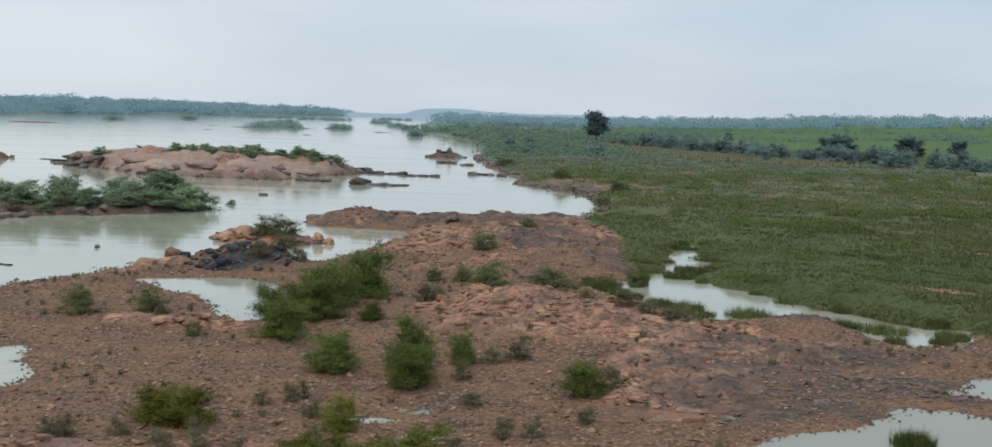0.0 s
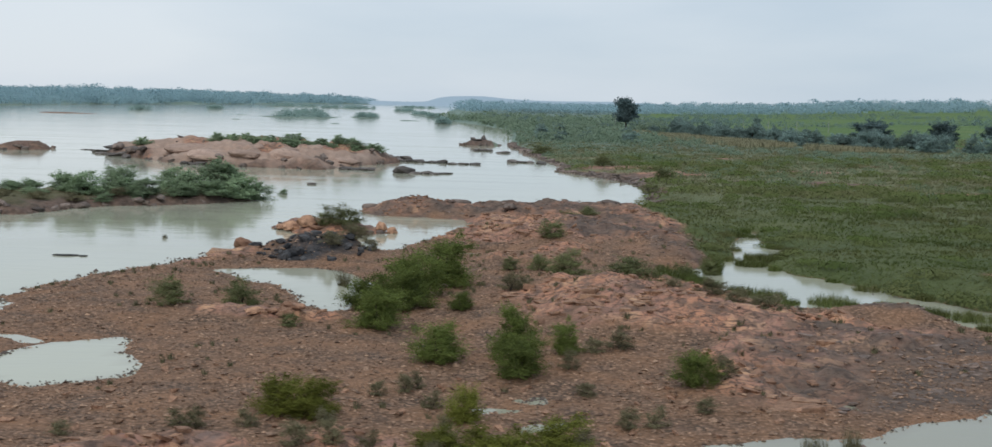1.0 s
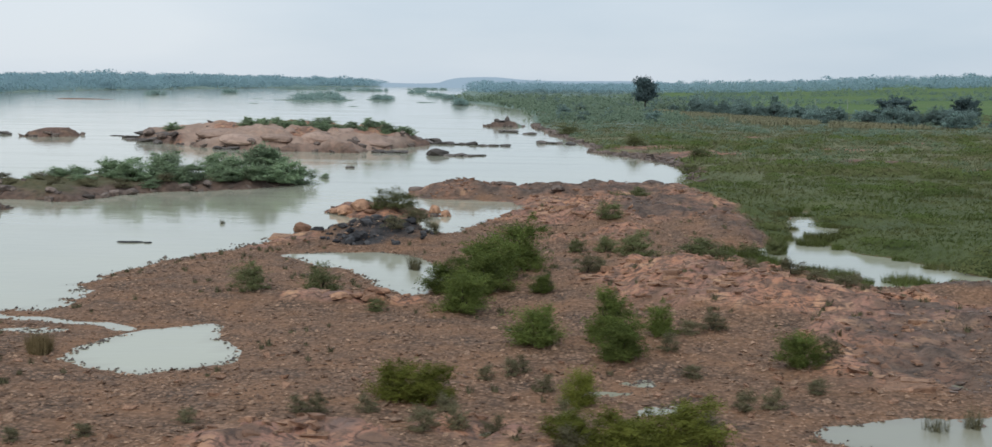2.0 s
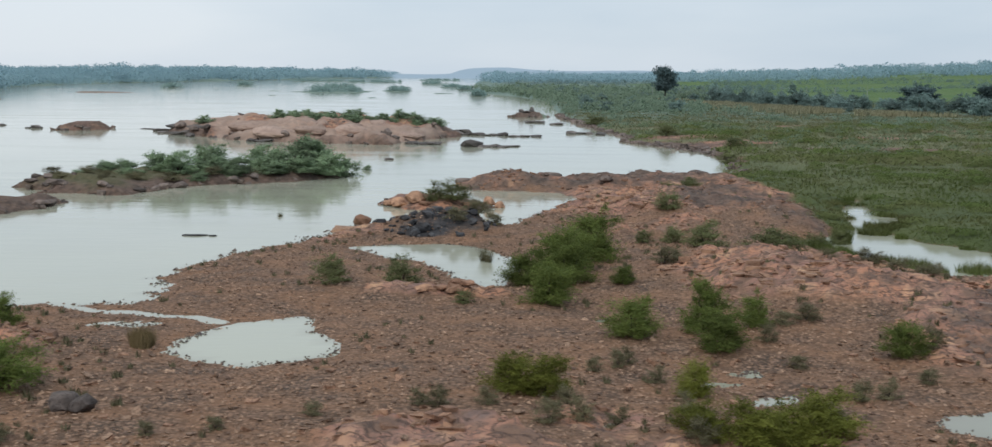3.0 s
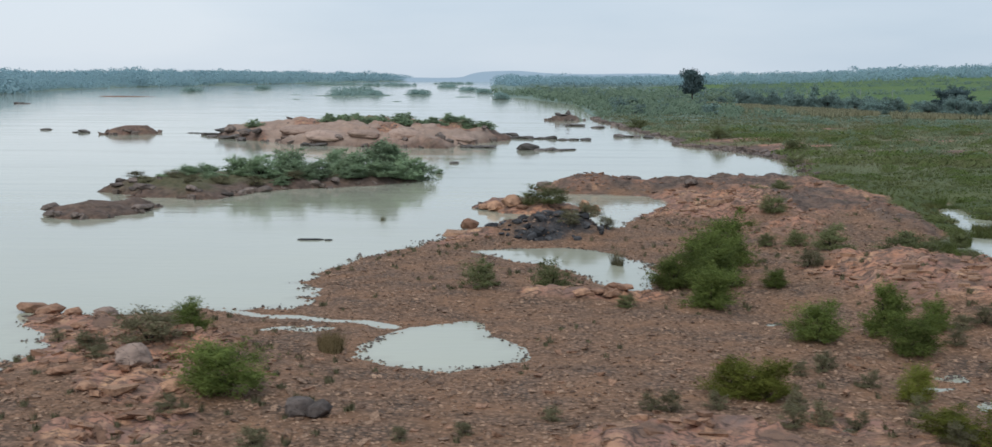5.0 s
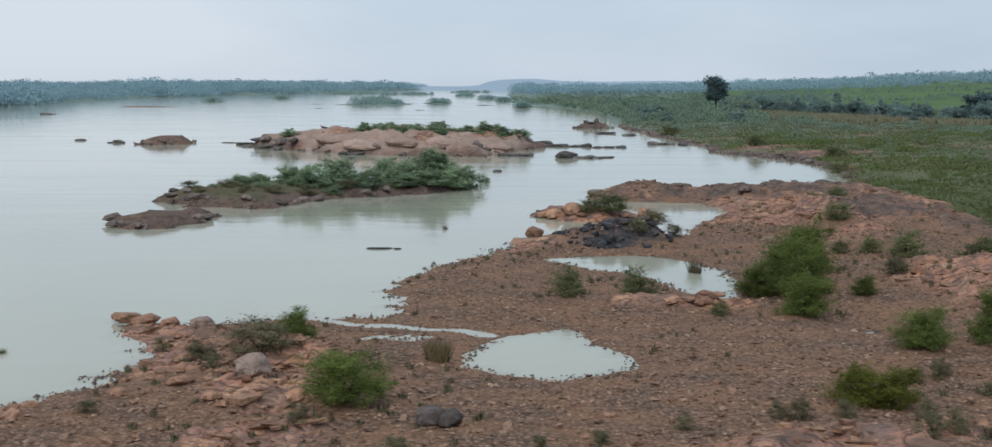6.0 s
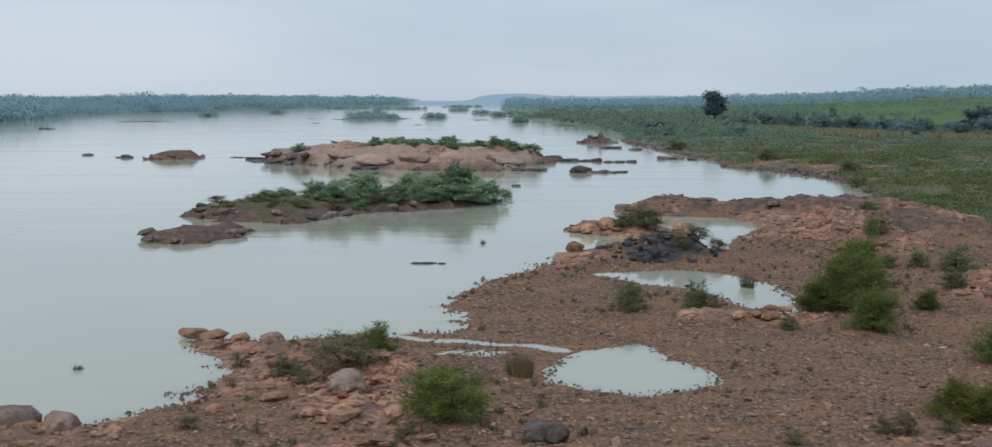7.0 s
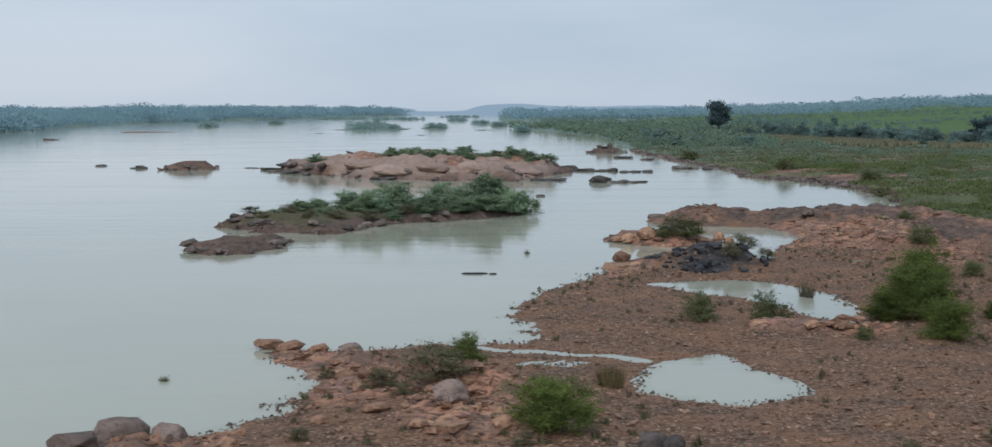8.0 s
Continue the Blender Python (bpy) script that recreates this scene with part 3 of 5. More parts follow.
# ---- plants ----
def leaf_quads(at, size, rng, face, long=1.6, wild=0.7):
    """Small diamond leaves at the given places, turned more or less to the directions in face."""
    k = len(at)
    n = face + rng.normal(scale=wild, size=(k, 3))
    n /= np.linalg.norm(n, axis=1, keepdims=True) + 1e-9
    b = np.cross(n, rng.normal(size=(k, 3)))
    b /= np.linalg.norm(b, axis=1, keepdims=True) + 1e-9
    a = np.cross(b, n)
    s = (size * rng.uniform(0.6, 1.3, k))[:, None]
    verts = np.stack([at - a * s * long / 2, at + b * s / 2, at + a * s * long / 2, at - b * s / 2], 1).reshape(-1, 3)
    out = face + 0.45 * n
    out /= np.linalg.norm(out, axis=1, keepdims=True) + 1e-9
    # every leaf shows its upper side outwards
    quads = np.arange(4 * k).reshape(k, 4)
    up = np.einsum("ij,ij->i", np.cross(verts[1::4] - verts[0::4], verts[2::4] - verts[0::4]), out) < 0
    quads[up] = quads[up][:, ::-1]
    return verts, quads, out.repeat(4, 0)


def lobed_crown(rng, lobes, leaves):
    """Leaf places, directions and tones of a bush one metre wide and high: feathery sprays of foliage heaped up to an uneven dome."""
    places, ways, tones = [], [], []
    lean = rng.uniform(-0.07, 0.07, 2)
    shift = Vector(rng.uniform(0, 50, 3))
    for k in range(lobes):
        turn, up = 2.4 * k + rng.uniform(-0.5, 0.5), math.asin(rng.uniform(0.0, 1.0) ** 0.8 if k % 4 else rng.uniform(0.0, 0.2))
        way = np.array([math.cos(up) * math.cos(turn), math.cos(up) * math.sin(turn), math.sin(up)])
        swell = min(max(0.84 + 1.1 * noise.noise(Vector(way) * 1.8 + shift), 0.45), 1.15)
        out = swell * rng.uniform(0.12, 1.0) ** 0.5
        size = rng.uniform(0.08, 0.19)
        mid = np.array([(0.5 - size * 0.8) * way[0] * out + lean[0] * way[2], (0.5 - size * 0.8) * way[1] * out + lean[1] * way[2], 0.07 + (1.0 - size) * way[2] ** 0.85 * (0.45 + 0.55 * out)])
        d = rng.normal(size=(leaves, 3)) + way * 0.55 + np.array([0, 0, 0.25])
        d /= np.linalg.norm(d, axis=1, keepdims=True) + 1e-9
        # a third of the leaves stand on thin shoots that stick out of the spray
        shoot = way + rng.normal(scale=0.55, size=(7, 3)) + np.array([0, 0, 0.3])
        shoot = (shoot / np.linalg.norm(shoot, axis=1, keepdims=True))[rng.integers(0, 7, leaves)]
        on = (rng.uniform(0, 1, leaves) < 0.34)[:, None]
        reach = np.where(on[:, 0], rng.uniform(0.7, 1.9, leaves), rng.uniform(0.4, 1.0, leaves))[:, None]
        p = mid + np.where(on, shoot + 0.14 * d, d) * reach * size * np.array([1.1, 1.1, 0.85])
        n = 0.95 * d + 0.4 * way + np.array([0, 0, 0.15])
        places.append(p)
        ways.append(n / (np.linalg.norm(n, axis=1, keepdims=True) + 1e-9))
        tones.append(np.full(leaves, rng.uniform(-1, 1)))
    p, n, tone = np.concatenate(places), np.concatenate(ways), np.concatenate(tones)
    p[:, :2] *= 0.92 + 0.14 * p[:, 2:]
    keep = p[:, 2] > 0.01
    return p[keep], n[keep], tone[keep]


def crown_mesh(rng, leaf, lobes, leaves, size, long, trunk=0.0):
    at, way, tone = lobed_crown(rng, lobes, leaves)
    if trunk:
        # a round crown on a bare trunk
        at[:, :2] *= 0.62 + 0.5 * at[:, 2:]
        at[:, 2] = trunk + (0.94 - trunk) * at[:, 2]
    v, f, out = leaf_quads(at, size, rng, way, long, 0.55)
    me = mesh_of("crown", v, f, leaf, normals=out)
    me.attributes.new("spray", "FLOAT", "POINT").data.foreach_set("value", tone.repeat(4).astype(np.float32))
    return me


def tube(points, radii, sides=6):
    verts, faces = [], []
    for k, (c, r) in enumerate(zip(points, radii)):
        for j in range(sides):
            a = 6.2832 * j / sides
            verts.append((c[0] + r * math.cos(a), c[1] + r * math.sin(a), c[2]))
    for k in range(len(points) - 1):
        for j in range(sides):
            faces.append((k * sides + j, k * sides + (j + 1) % sides, (k + 1) * sides + (j + 1) % sides, (k + 1) * sides + j))
    return verts, faces


STEM = mesh_of("stem", *tube([(0, 0, -0.08), (0.03, 0, 0.15), (0.10, 0.01, 0.38), (0.20, 0.02, 0.62)], [0.022, 0.018, 0.012, 0.004]), BARK, flat=False)
BUSH_MESH = {}


def bush_mesh(kind, leaf, lobes, leaves, size):
    key = (kind, leaf.name)
    if key not in BUSH_MESH:
        r = np.random.default_rng(100 + kind * 7 + len(leaf.name))
        BUSH_MESH[key] = crown_mesh(r, leaf, lobes, leaves, size, 2.4)
    return BUSH_MESH[key]


def put_bush(name, x, y, wide, high, leaf, label, kind=0, lobes=50, leaves=150, size=0.018, group="", sink=0.05):
    ob = tagged(new(name), label, "bush", group)
    ob.location = (x, y, max(ground_at(x, y), -0.1) - sink)
    ob.rotation_euler = (0, 0, (x * 1.7 + y * 0.9) % 6.28)
    ob.scale = (wide, wide, high)
    crown = new("crown", bush_mesh(kind, leaf, lobes, leaves, size))
    crown.parent = ob
    for k in range(3):
        stem = new("stem", STEM)
        stem.parent = ob
        stem.rotation_euler = (0, 0, 2.1 * k + 0.4)
    return ob


BIG_LABEL = "bushy green thorn acacia standing on the gravel river bed"
BIG_BUSHES = [(-15.8, 97.2, 4.5, 3.4), (-17.8, 106.5, 4.2, 3.1), (-14.4, 112, 6.0, 4.7), (-14.2, 105.5, 4.8, 3.8), (-11.2, 118.5, 5.8, 4.9), (-9.6, 104, 2.2, 1.6),
              (-46.8, 67.4, 4.7, 3.3), (-52.3, 80.8, 2.9, 2.2), (-18.4, 69.4, 3.3, 2.3), (-16.5, 69.2, 2.9, 2.4), (-4.9, 81, 3.6, 3.0), (-5.3, 86, 3.6, 3.8),
              (-1.5, 87.4, 2.4, 2.4), (-10.4, 84.6, 4.0, 2.9), (6.4, 78.6, 2.9, 2.6), (-8.0, 69.7, 2.2, 2.2), (-6.4, 59.6, 4.0, 2.3), (-3.6, 60.2, 4.4, 2.6), (-8.6, 61.2, 3.0, 1.7)]
for k, (x, y, w, h) in enumerate(BIG_BUSHES):
    put_bush("bush", x, y, w * 1.06, h * 1.02, OLIVE if 56 < y < 71 and x > -25 else GREEN, BIG_LABEL, k % 4, lobes=80, leaves=240, size=0.0142, group="green bushes on the gravel")
MID_LABEL = "dull olive-green thorn bush rooted in cracked bare rock"
for k, (x, y, w, h) in enumerate([(-34.0, 104.4, 3.2, 2.7), (-28.2, 105, 3.4, 2.7), (24, 262, 5, 3), (20, 346, 6, 3.5), (6, 440, 8, 4), (31, 300, 5, 3), (6, 121, 6.0, 2.6), (0.3, 126.8, 4.2, 2.9), (-0.3, 155.5, 3.8, 2.6), (5.9, 184, 3.8, 2.2), (13.2, 131.8, 3.2, 2.0), (16.5, 137, 2.2, 2.2),
                                  (-2.5, 131, 2.6, 2.0), (-27.6, 168, 5.8, 3.0), (-30.5, 169, 3.0, 2.2), (-5.5, 131, 2.2, 1.6), (3.5, 186, 3, 1.8), (-22.5, 96, 1.6, 1.2)]):
    put_bush("bush", x, y, w * 1.15, h * 0.95, DULL_GREEN, MID_LABEL, 4 + k % 3, group="dark bushes on the rock")
DRY_LABEL = "low grey-green half-dry scrub on stony ground"
for k, (x, y, w, h) in enumerate([(-53.9, 77.3, 5.4, 2.4), (-5.4, 111, 3.2, 1.7), (-22.2, 65.6, 1.5, 1.4), (-11.2, 77.2, 1.3, 1.2), (6.1, 73, 1.7, 1.1), (2.8, 69.6, 1.7, 1.3), (-0.7, 77, 1.7, 1.0),
                                  (-8.9, 66, 1.5, 1.3), (-42.8, 57.5, 2.0, 1.2), (-14.6, 63.5, 1.6, 1.4), (8.2, 78.8, 2.0, 1.8), (-1.5, 83, 1.8, 1.5), (14, 107, 3.2, 1.6), (17, 106, 2.4, 1.3),
                                  (-13.5, 75, 1.4, 1.1), (-9.4, 105, 2.0, 1.6), (-36, 59, 1.2, 0.9), (-62, 83, 1.5, 1.0), (-23.5, 146, 4.4, 2.2), (-25.8, 142, 3.4, 1.7), (-21.5, 143, 3.0, 1.8), (9, 112, 2.6, 1.3),
                                  (-11.9, 76.2, 1.4, 1.4), (-10, 72.2, 1.5, 1.2), (1.2, 69.1, 1.9, 1.4), (2.4, 88.9, 2.8, 1.4), (0.6, 88, 2.0, 1.2), (-12.8, 63.8, 1.7, 1.3), (-16.3, 62.4, 2.0, 1.5),
                                  (-23.2, 66, 1.6, 1.0), (-28.6, 63.2, 1.5, 0.9), (-15.4, 66.4, 1.8, 1.4), (-1.5, 65.6, 1.5, 1.0), (12.6, 110.5, 3.6, 1.5), (15.6, 104.4, 3.4, 1.4), (-4.2, 112.4, 2.6, 1.5),
                                  (-33, 60.5, 1.4, 0.8), (-57.4, 76.2, 3.0, 1.6), (-55.6, 72.6, 2.0, 1.0), (-48.4, 62.4, 1.8, 0.9), (-60.4, 64.8, 1.5, 0.8), (-8.8, 59.8, 2.2, 1.4), (-2.2, 61.6, 2.4, 1.4), (-19.6, 66.6, 1.6, 1.1),
                                  (-93, 196, 4.0, 1.3), (-90, 192, 3.2, 1.2), (-86.5, 194, 4.4, 1.6), (-82.5, 190, 3.6, 1.4), (-79, 194, 4.6, 1.7), (-74, 196.5, 4.0, 1.5), (-69, 202, 4.2, 1.6)]):
    put_bush("bush", x, y, w, h, DRY, DRY_LABEL, 7 + k % 2, lobes=38, leaves=120, size=0.019, group="half-dry scrub")
ISLE_LABEL = "dense bush on a low river island, haze tint in its grey-green"
for k, (x, y, w, h) in enumerate([(-83.5, 203, 5, 2.6), (-79, 206, 6, 4.4), (-75, 204, 7.5, 5.2), (-70.5, 208, 8, 4.4), (-66.5, 206, 7, 3.4), (-72, 213, 8, 5.4), (-61.5, 213, 8.5, 5.8), (-57.5, 217, 9, 7.0), (-53, 216, 8.5, 5.8),
                                  (-50.6, 219.5, 6.5, 5.0), (-55, 223, 8, 6.2), (-89, 198, 4, 1.6), (-86, 201, 5, 2.2), (-48.0, 233.8, 2.2, 1.6), (-60, 209.5, 5, 3.0), (-81, 198, 5, 1.7), (-56, 211.5, 6, 3.8), (-64.5, 219, 7, 5.0), (-66, 204.6, 5, 2.6), (-60.5, 208, 5, 2.8), (-55.5, 212, 5, 3.0), (-51.8, 217, 4.8, 3.2), (-70.8, 200.4, 4.4, 1.9)]):
    put_bush("bush", x, y, w, h * 0.74, ISLE_GREEN, ISLE_LABEL, 10 + k % 3, lobes=50, leaves=120, size=0.027, group="bushes on the low island", sink=0.2)
for k in range(36):
    x, y = (-112, 362) if k == 0 else (-92 + 1.35 * k + rng.uniform(-1.5, 1.5), 361 + rng.uniform(-7, 9))
    put_bush("bush", x, y, rng.uniform(4, 7.5), rng.uniform(1.9, 3.3), ISLE_GREEN, "low green bush on the crown of a rocky island", 13 + k % 2, lobes=30, leaves=60, size=0.04, group="bushes on the rocky island", sink=0.2)


# ---- grass ----
def blades(x, y, z, tall, wide, rng, each):
    """Tufts of single pointed blades, one triangle each."""
    k = len(x)
    x, y, z = (np.repeat(q, each) for q in (x, y, z))
    tall, wide = np.repeat(tall, each) * rng.uniform(0.6, 1.15, k * each), np.repeat(wide, each)
    a = rng.uniform(0, 6.28, k * each)
    out = wide * rng.uniform(0.2, 2.2, k * each)
    px, py = x + np.cos(a) * out, y + np.sin(a) * out
    t = a + rng.uniform(0.8, 2.2, k * each)
    dx, dy = np.cos(t) * wide * 0.5, np.sin(t) * wide * 0.5
    lean = tall * rng.uniform(0.1, 0.6, k * each)
    verts = np.stack([np.stack([px - dx, py - dy, z - 0.05], -1), np.stack([px + dx, py + dy, z - 0.05], -1), np.stack([px + np.cos(a) * lean, py + np.sin(a) * lean, z + tall], -1)], 1)
    soft = np.stack([0.3 * np.cos(a), 0.3 * np.sin(a), np.ones(k * each)], -1)
    return verts.reshape(-1, 3), np.arange(3 * k * each).reshape(-1, 3), (soft / np.linalg.norm(soft, axis=1, keepdims=True)).repeat(3, 0)


def build_marsh():
    k = 105000
    y = 95 + 700 * rng.uniform(0, 1, k) ** 2.2
    x = -2 + rng.uniform(0, 1, k) * (0.34 * y + 26)
    keep = rng.uniform(0, 1, k) < marshness(x, y) * (0.85 + 0.8 * fbm(x, y, 16, 33)) * (1 - 0.9 * patches(x, y, BARE_STRIPS))
    z = height(x, y)
    keep &= z > 0.02
    x, y, z = x[keep], y[keep], z[keep]
    f = y / 150
    tall = np.clip(0.27 + 0.4 * fbm(x, y, 6, 34), 0.1, 0.5) * np.clip(f, 1, 1.6)
    back = smooth(165, 300, y + 50 * fbm(x, y, 40, 37)) > rng.uniform(0, 1, len(x))
    for part_of, leaf, label in ((~back, GRASS, "lush low green marsh grass on the wet bank"), (back, OLIVE_GRASS, "olive seeding marsh grass further up the bank, paled for haze")):
        v, q, up = blades(x[part_of], y[part_of], z[part_of], tall[part_of], 0.075 * np.clip(f[part_of], 0.8, 3.5), rng, 6)
        tagged(new("marsh_grass", mesh_of("marsh_grass", v, q, leaf, normals=up)), label, "grass", kind="stuff")


build_marsh()


def put_clump(x, y, wide, tall, material, label, seed, thick=0.03, each=120, category="grass"):
    """One clump of upright blades."""
    r = np.random.default_rng(seed)
    a, d = r.uniform(0, 6.28, each), wide * 0.5 * np.sqrt(r.uniform(0, 1, each))
    v, q, up = blades(d * np.cos(a), d * np.sin(a), np.zeros(each), tall * r.uniform(0.6, 1.0, each), np.full(each, thick), r, 4)
    ob = tagged(new("grass_clump", mesh_of("grass_clump", v, q, material, normals=up)), label, category)
    ob.location = (x, y, max(ground_at(x, y), -0.12))


SEDGE = "dense green sedge clump standing in shallow marsh water"
for k, (x, y, w, t) in enumerate([(19.7, 121.2, 3.2, 0.9), (17.2, 122.6, 2.2, 0.8), (25.2, 118, 4.2, 0.9), (22.8, 146, 3.4, 0.9), (26, 149, 3.6, 0.8), (24.3, 152, 2.4, 0.9), (17, 138, 1.8, 1.8), (25.0, 71.2, 2.2, 0.9), (12.6, 131.5, 3.0, 1.2),
                                  (36, 111.5, 4.2, 0.8), (33, 113.5, 2.6, 0.8), (13.5, 125.5, 2.4, 0.9), (41, 108.5, 2.4, 0.9), (30, 118, 1.6, 0.5)]):
    put_clump(x, y, w * 1.1, t * 1.3, GRASS, SEDGE, 300 + k, 0.05, 330)
for k in range(30):
    (ax, ay), (bx, by) = MARSH_POOL[(k * 5 + 2) % len(MARSH_POOL)], MARSH_POOL[(k * 5 + 3) % len(MARSH_POOL)]
    u = rng.uniform(0, 1)
    put_clump(ax + (bx - ax) * u + rng.uniform(-1.2, 1.2), ay + (by - ay) * u + rng.uniform(-1.2, 1.2), rng.uniform(1.2, 3.2), rng.uniform(0.5, 1.0), GRASS, SEDGE, 400 + k, 0.05, 150)
for k, (x, y, w, t) in enumerate([(-21.8, 121.3, 0.8, 2.3), (-21.4, 120.6, 0.5, 1.8), (11, 66.6, 1.4, 1.3), (13.2, 67.2, 0.9, 1.6), (-62.3, 76.8, 0.4, 0.5), (-72.8, 82, 0.7, 0.6), (-49, 157, 0.6, 0.8)]):
    put_clump(x, y, w, t, DRY, "thin upright reeds growing out of still water", 330 + k, 0.035, 40, "reeds")
put_clump(-42.9, 80.6, 1.5, 1.5, DRY_TUFT, "straw-coloured dry grass tuft beside a round pond", 345, 0.035, 420)


def build_weeds():
    k = 1500
    y, x = 52 + 120 * rng.uniform(0, 1, k) ** 1.2, rng.uniform(-66, 40, k)
    z = height(x, y)
    keep = (z > 0.12) & (fbm(x, y, 9, 39) > -0.05) & (marshness(x, y) < 0.4)
    x, y, z = x[keep], y[keep], z[keep]
    v, q, up = blades(x, y, z, rng.uniform(0.2, 0.55, len(x)), rng.uniform(0.05, 0.13, len(x)), rng, 26)
    tagged(new("weeds", mesh_of("weeds", v, q, DRY, normals=up)), "small half-dry weeds between the river stones", "weeds", kind="stuff")


build_weeds()


# ---- loose stones ----
def tumbled(corners, faces, x, y, z, size, squash, rng, strike=None):
    """Many rough stones from one rough shape, each turned, stretched and chipped its own way."""
    k, c = len(x), len(corners)
    p = np.asarray(corners)[None] * rng.uniform(0.6, 1.35, (k, c, 1)) * np.stack([rng.uniform(0.7, 1.4, k), rng.uniform(0.6, 1.1, k), squash * rng.uniform(0.7, 1.3, k)], -1)[:, None]
    a, b = rng.uniform(0, 6.28, k), rng.normal(0, 0.25, k)
    if strike is not None:
        a, b = rng.normal(strike, 0.22, k), rng.normal(0.05, 0.05, k)
    px, pz = p[..., 0] * np.cos(b)[:, None] - p[..., 2] * np.sin(b)[:, None], p[..., 0] * np.sin(b)[:, None] + p[..., 2] * np.cos(b)[:, None]
    qx = px * np.cos(a)[:, None] - p[..., 1] * np.sin(a)[:, None]
    qy = px * np.sin(a)[:, None] + p[..., 1] * np.cos(a)[:, None]
    s = size[:, None]
    verts = np.stack([x[:, None] + qx * s, y[:, None] + qy * s, z[:, None] + pz * s], -1).reshape(-1, 3)
    return verts, (np.asarray(faces)[None] + np.arange(k)[:, None, None] * c).reshape(-1, len(faces[0]))


OCTA = [(0.5, 0, 0), (0, 0.5, 0), (-0.5, 0, 0), (0, -0.5, 0), (0, 0, 0.5), (0, 0, -0.5)]
OCTA_FACES = [(0, 1, 4), (1, 2, 4), (2, 3, 4), (3, 0, 4), (1, 0, 5), (2, 1, 5), (3, 2, 5), (0, 3, 5)]
BLOCK = [(sx * 0.42, sy * 0.42, sz * 0.42) for sx in (-1, 1) for sy in (-1, 1) for sz in (-1, 1)]
BLOCK_FACES = [(0, 1, 3, 2), (4, 6, 7, 5), (0, 4, 5, 1), (2, 3, 7, 6), (0, 2, 6, 4), (1, 5, 7, 3)]


def build_gravel():
    k = 130000
    y = 50 + 120 * rng.uniform(0, 1, k) ** 1.35
    x = rng.uniform(-74, 50, k)
    z = height(x, y)
    rock, wet = rockiness(x, y), marshness(x, y)
    keep = (z > -0.10) & (rng.uniform(0, 1, k) < (1 - 0.88 * rock) * (1 - wet) * (0.55 + 0.6 * fbm(x, y, 5, 95)))
    x, y, z = x[keep], y[keep], z[keep]
    size = np.clip(rng.lognormal(-1.74, 0.42, len(x)), 0.09, 0.5)
    v, f = tumbled(OCTA, OCTA_FACES, x, y, z + size * 0.10, size * 1.1, 0.5, rng)
    tagged(new("gravel_stones", mesh_of("gravel_stones", v, f, GRAVEL)), "loose brown river stones and rubble covering the bed", "stones", kind="stuff")
    # stones standing in the shallows
    k = 220000
    y, x = 50 + 110 * rng.uniform(0, 1, k), rng.uniform(-76, 48, k)
    z = height(x, y)
    keep = (z < 0.0) & (z > -0.6) & (rng.uniform(0, 1, k) < 1.2 * np.exp(z / 0.07) * (0.5 + 1.6 * fbm(x, y, 4, 98))) & (marshness(x, y) < 0.5) & (along(x, y, RUNNEL) > 1.6)
    x, y = x[keep], y[keep]
    size = np.clip(rng.lognormal(-1.72, 0.42, len(x)), 0.08, 0.5)
    v, f = tumbled(OCTA, OCTA_FACES, x, y, np.full(len(x), 0.02), size, 0.75, rng)
    tagged(new("shallow_stones", mesh_of("shallow_stones", v, f, PURPLE_ROCK)), "wet dark stones breaking the shallow water", "stones", kind="stuff")
    # broken slabs on the bare rock
    k = 34000
    y = 52 + 170 * rng.uniform(0, 1, k) ** 1.2
    x = rng.uniform(-72, 48, k)
    z = height(x, y)
    spit = 1.2 * bump(x, y, -58, 77, 9, 13)
    keep = (z > 0.12) & (rng.uniform(0, 1, k) < patches(x, y, BARE) * (1 - 0.8 * patches(x, y, DARK)) * (0.4 + spit + 1.1 * fbm(x, y, 7, 97))) & (marshness(x, y) < 0.5)
    x, y, z = x[keep], y[keep], z[keep]
    size = np.clip(rng.lognormal(-0.75, 0.42, len(x)), 0.2, 1.1)
    v, f = tumbled(BLOCK, BLOCK_FACES, x, y, z - 0.03 * size, size, 0.36, rng)
    tagged(new("rock_slabs", mesh_of("rock_slabs", v, f, GRANITE)), "broken orange-brown rock slabs on the bare outcrops", "rocks", kind="stuff")
    # long flat ledges that crop out of the bedrock, all along one strike
    k = 5200
    y = 54 + 165 * rng.uniform(0, 1, k) ** 1.2
    x = rng.uniform(-72, 46, k)
    z = height(x, y)
    keep = (z > 0.25) & (rng.uniform(0, 1, k) < patches(x, y, BARE) * (1 - patches(x, y, DARK)) * (0.45 + 1.5 * fbm(x, y, 9, 150))) & (marshness(x, y) < 0.4)
    x, y, z = x[keep], y[keep], z[keep]
    size = rng.uniform(0.7, 1.8, len(x)) * np.where(rng.uniform(0, 1, len(x)) < 0.12, 1.8, 1.0)
    v, f = tumbled(BLOCK, BLOCK_FACES, x, y, z - 0.05 * size, size, 0.22, rng, -0.35)
    tagged(new("rock_ledges", mesh_of("rock_ledges", v, f, LEDGE)), "long pinkish-brown ledges cropping out of the bedrock", "rocks", kind="stuff")
    # broken dark rock on the stained outcrops
    k = 15000
    y, x = 66 + 160 * rng.uniform(0, 1, k) ** 1.5, rng.uniform(-34, 46, k)
    z = height(x, y)
    keep = (z > 0.1) & (rng.uniform(0, 1, k) < patches(x, y, DARK) * (0.35 + 1.2 * fbm(x, y, 4, 161))) & (marshness(x, y) < 0.4)
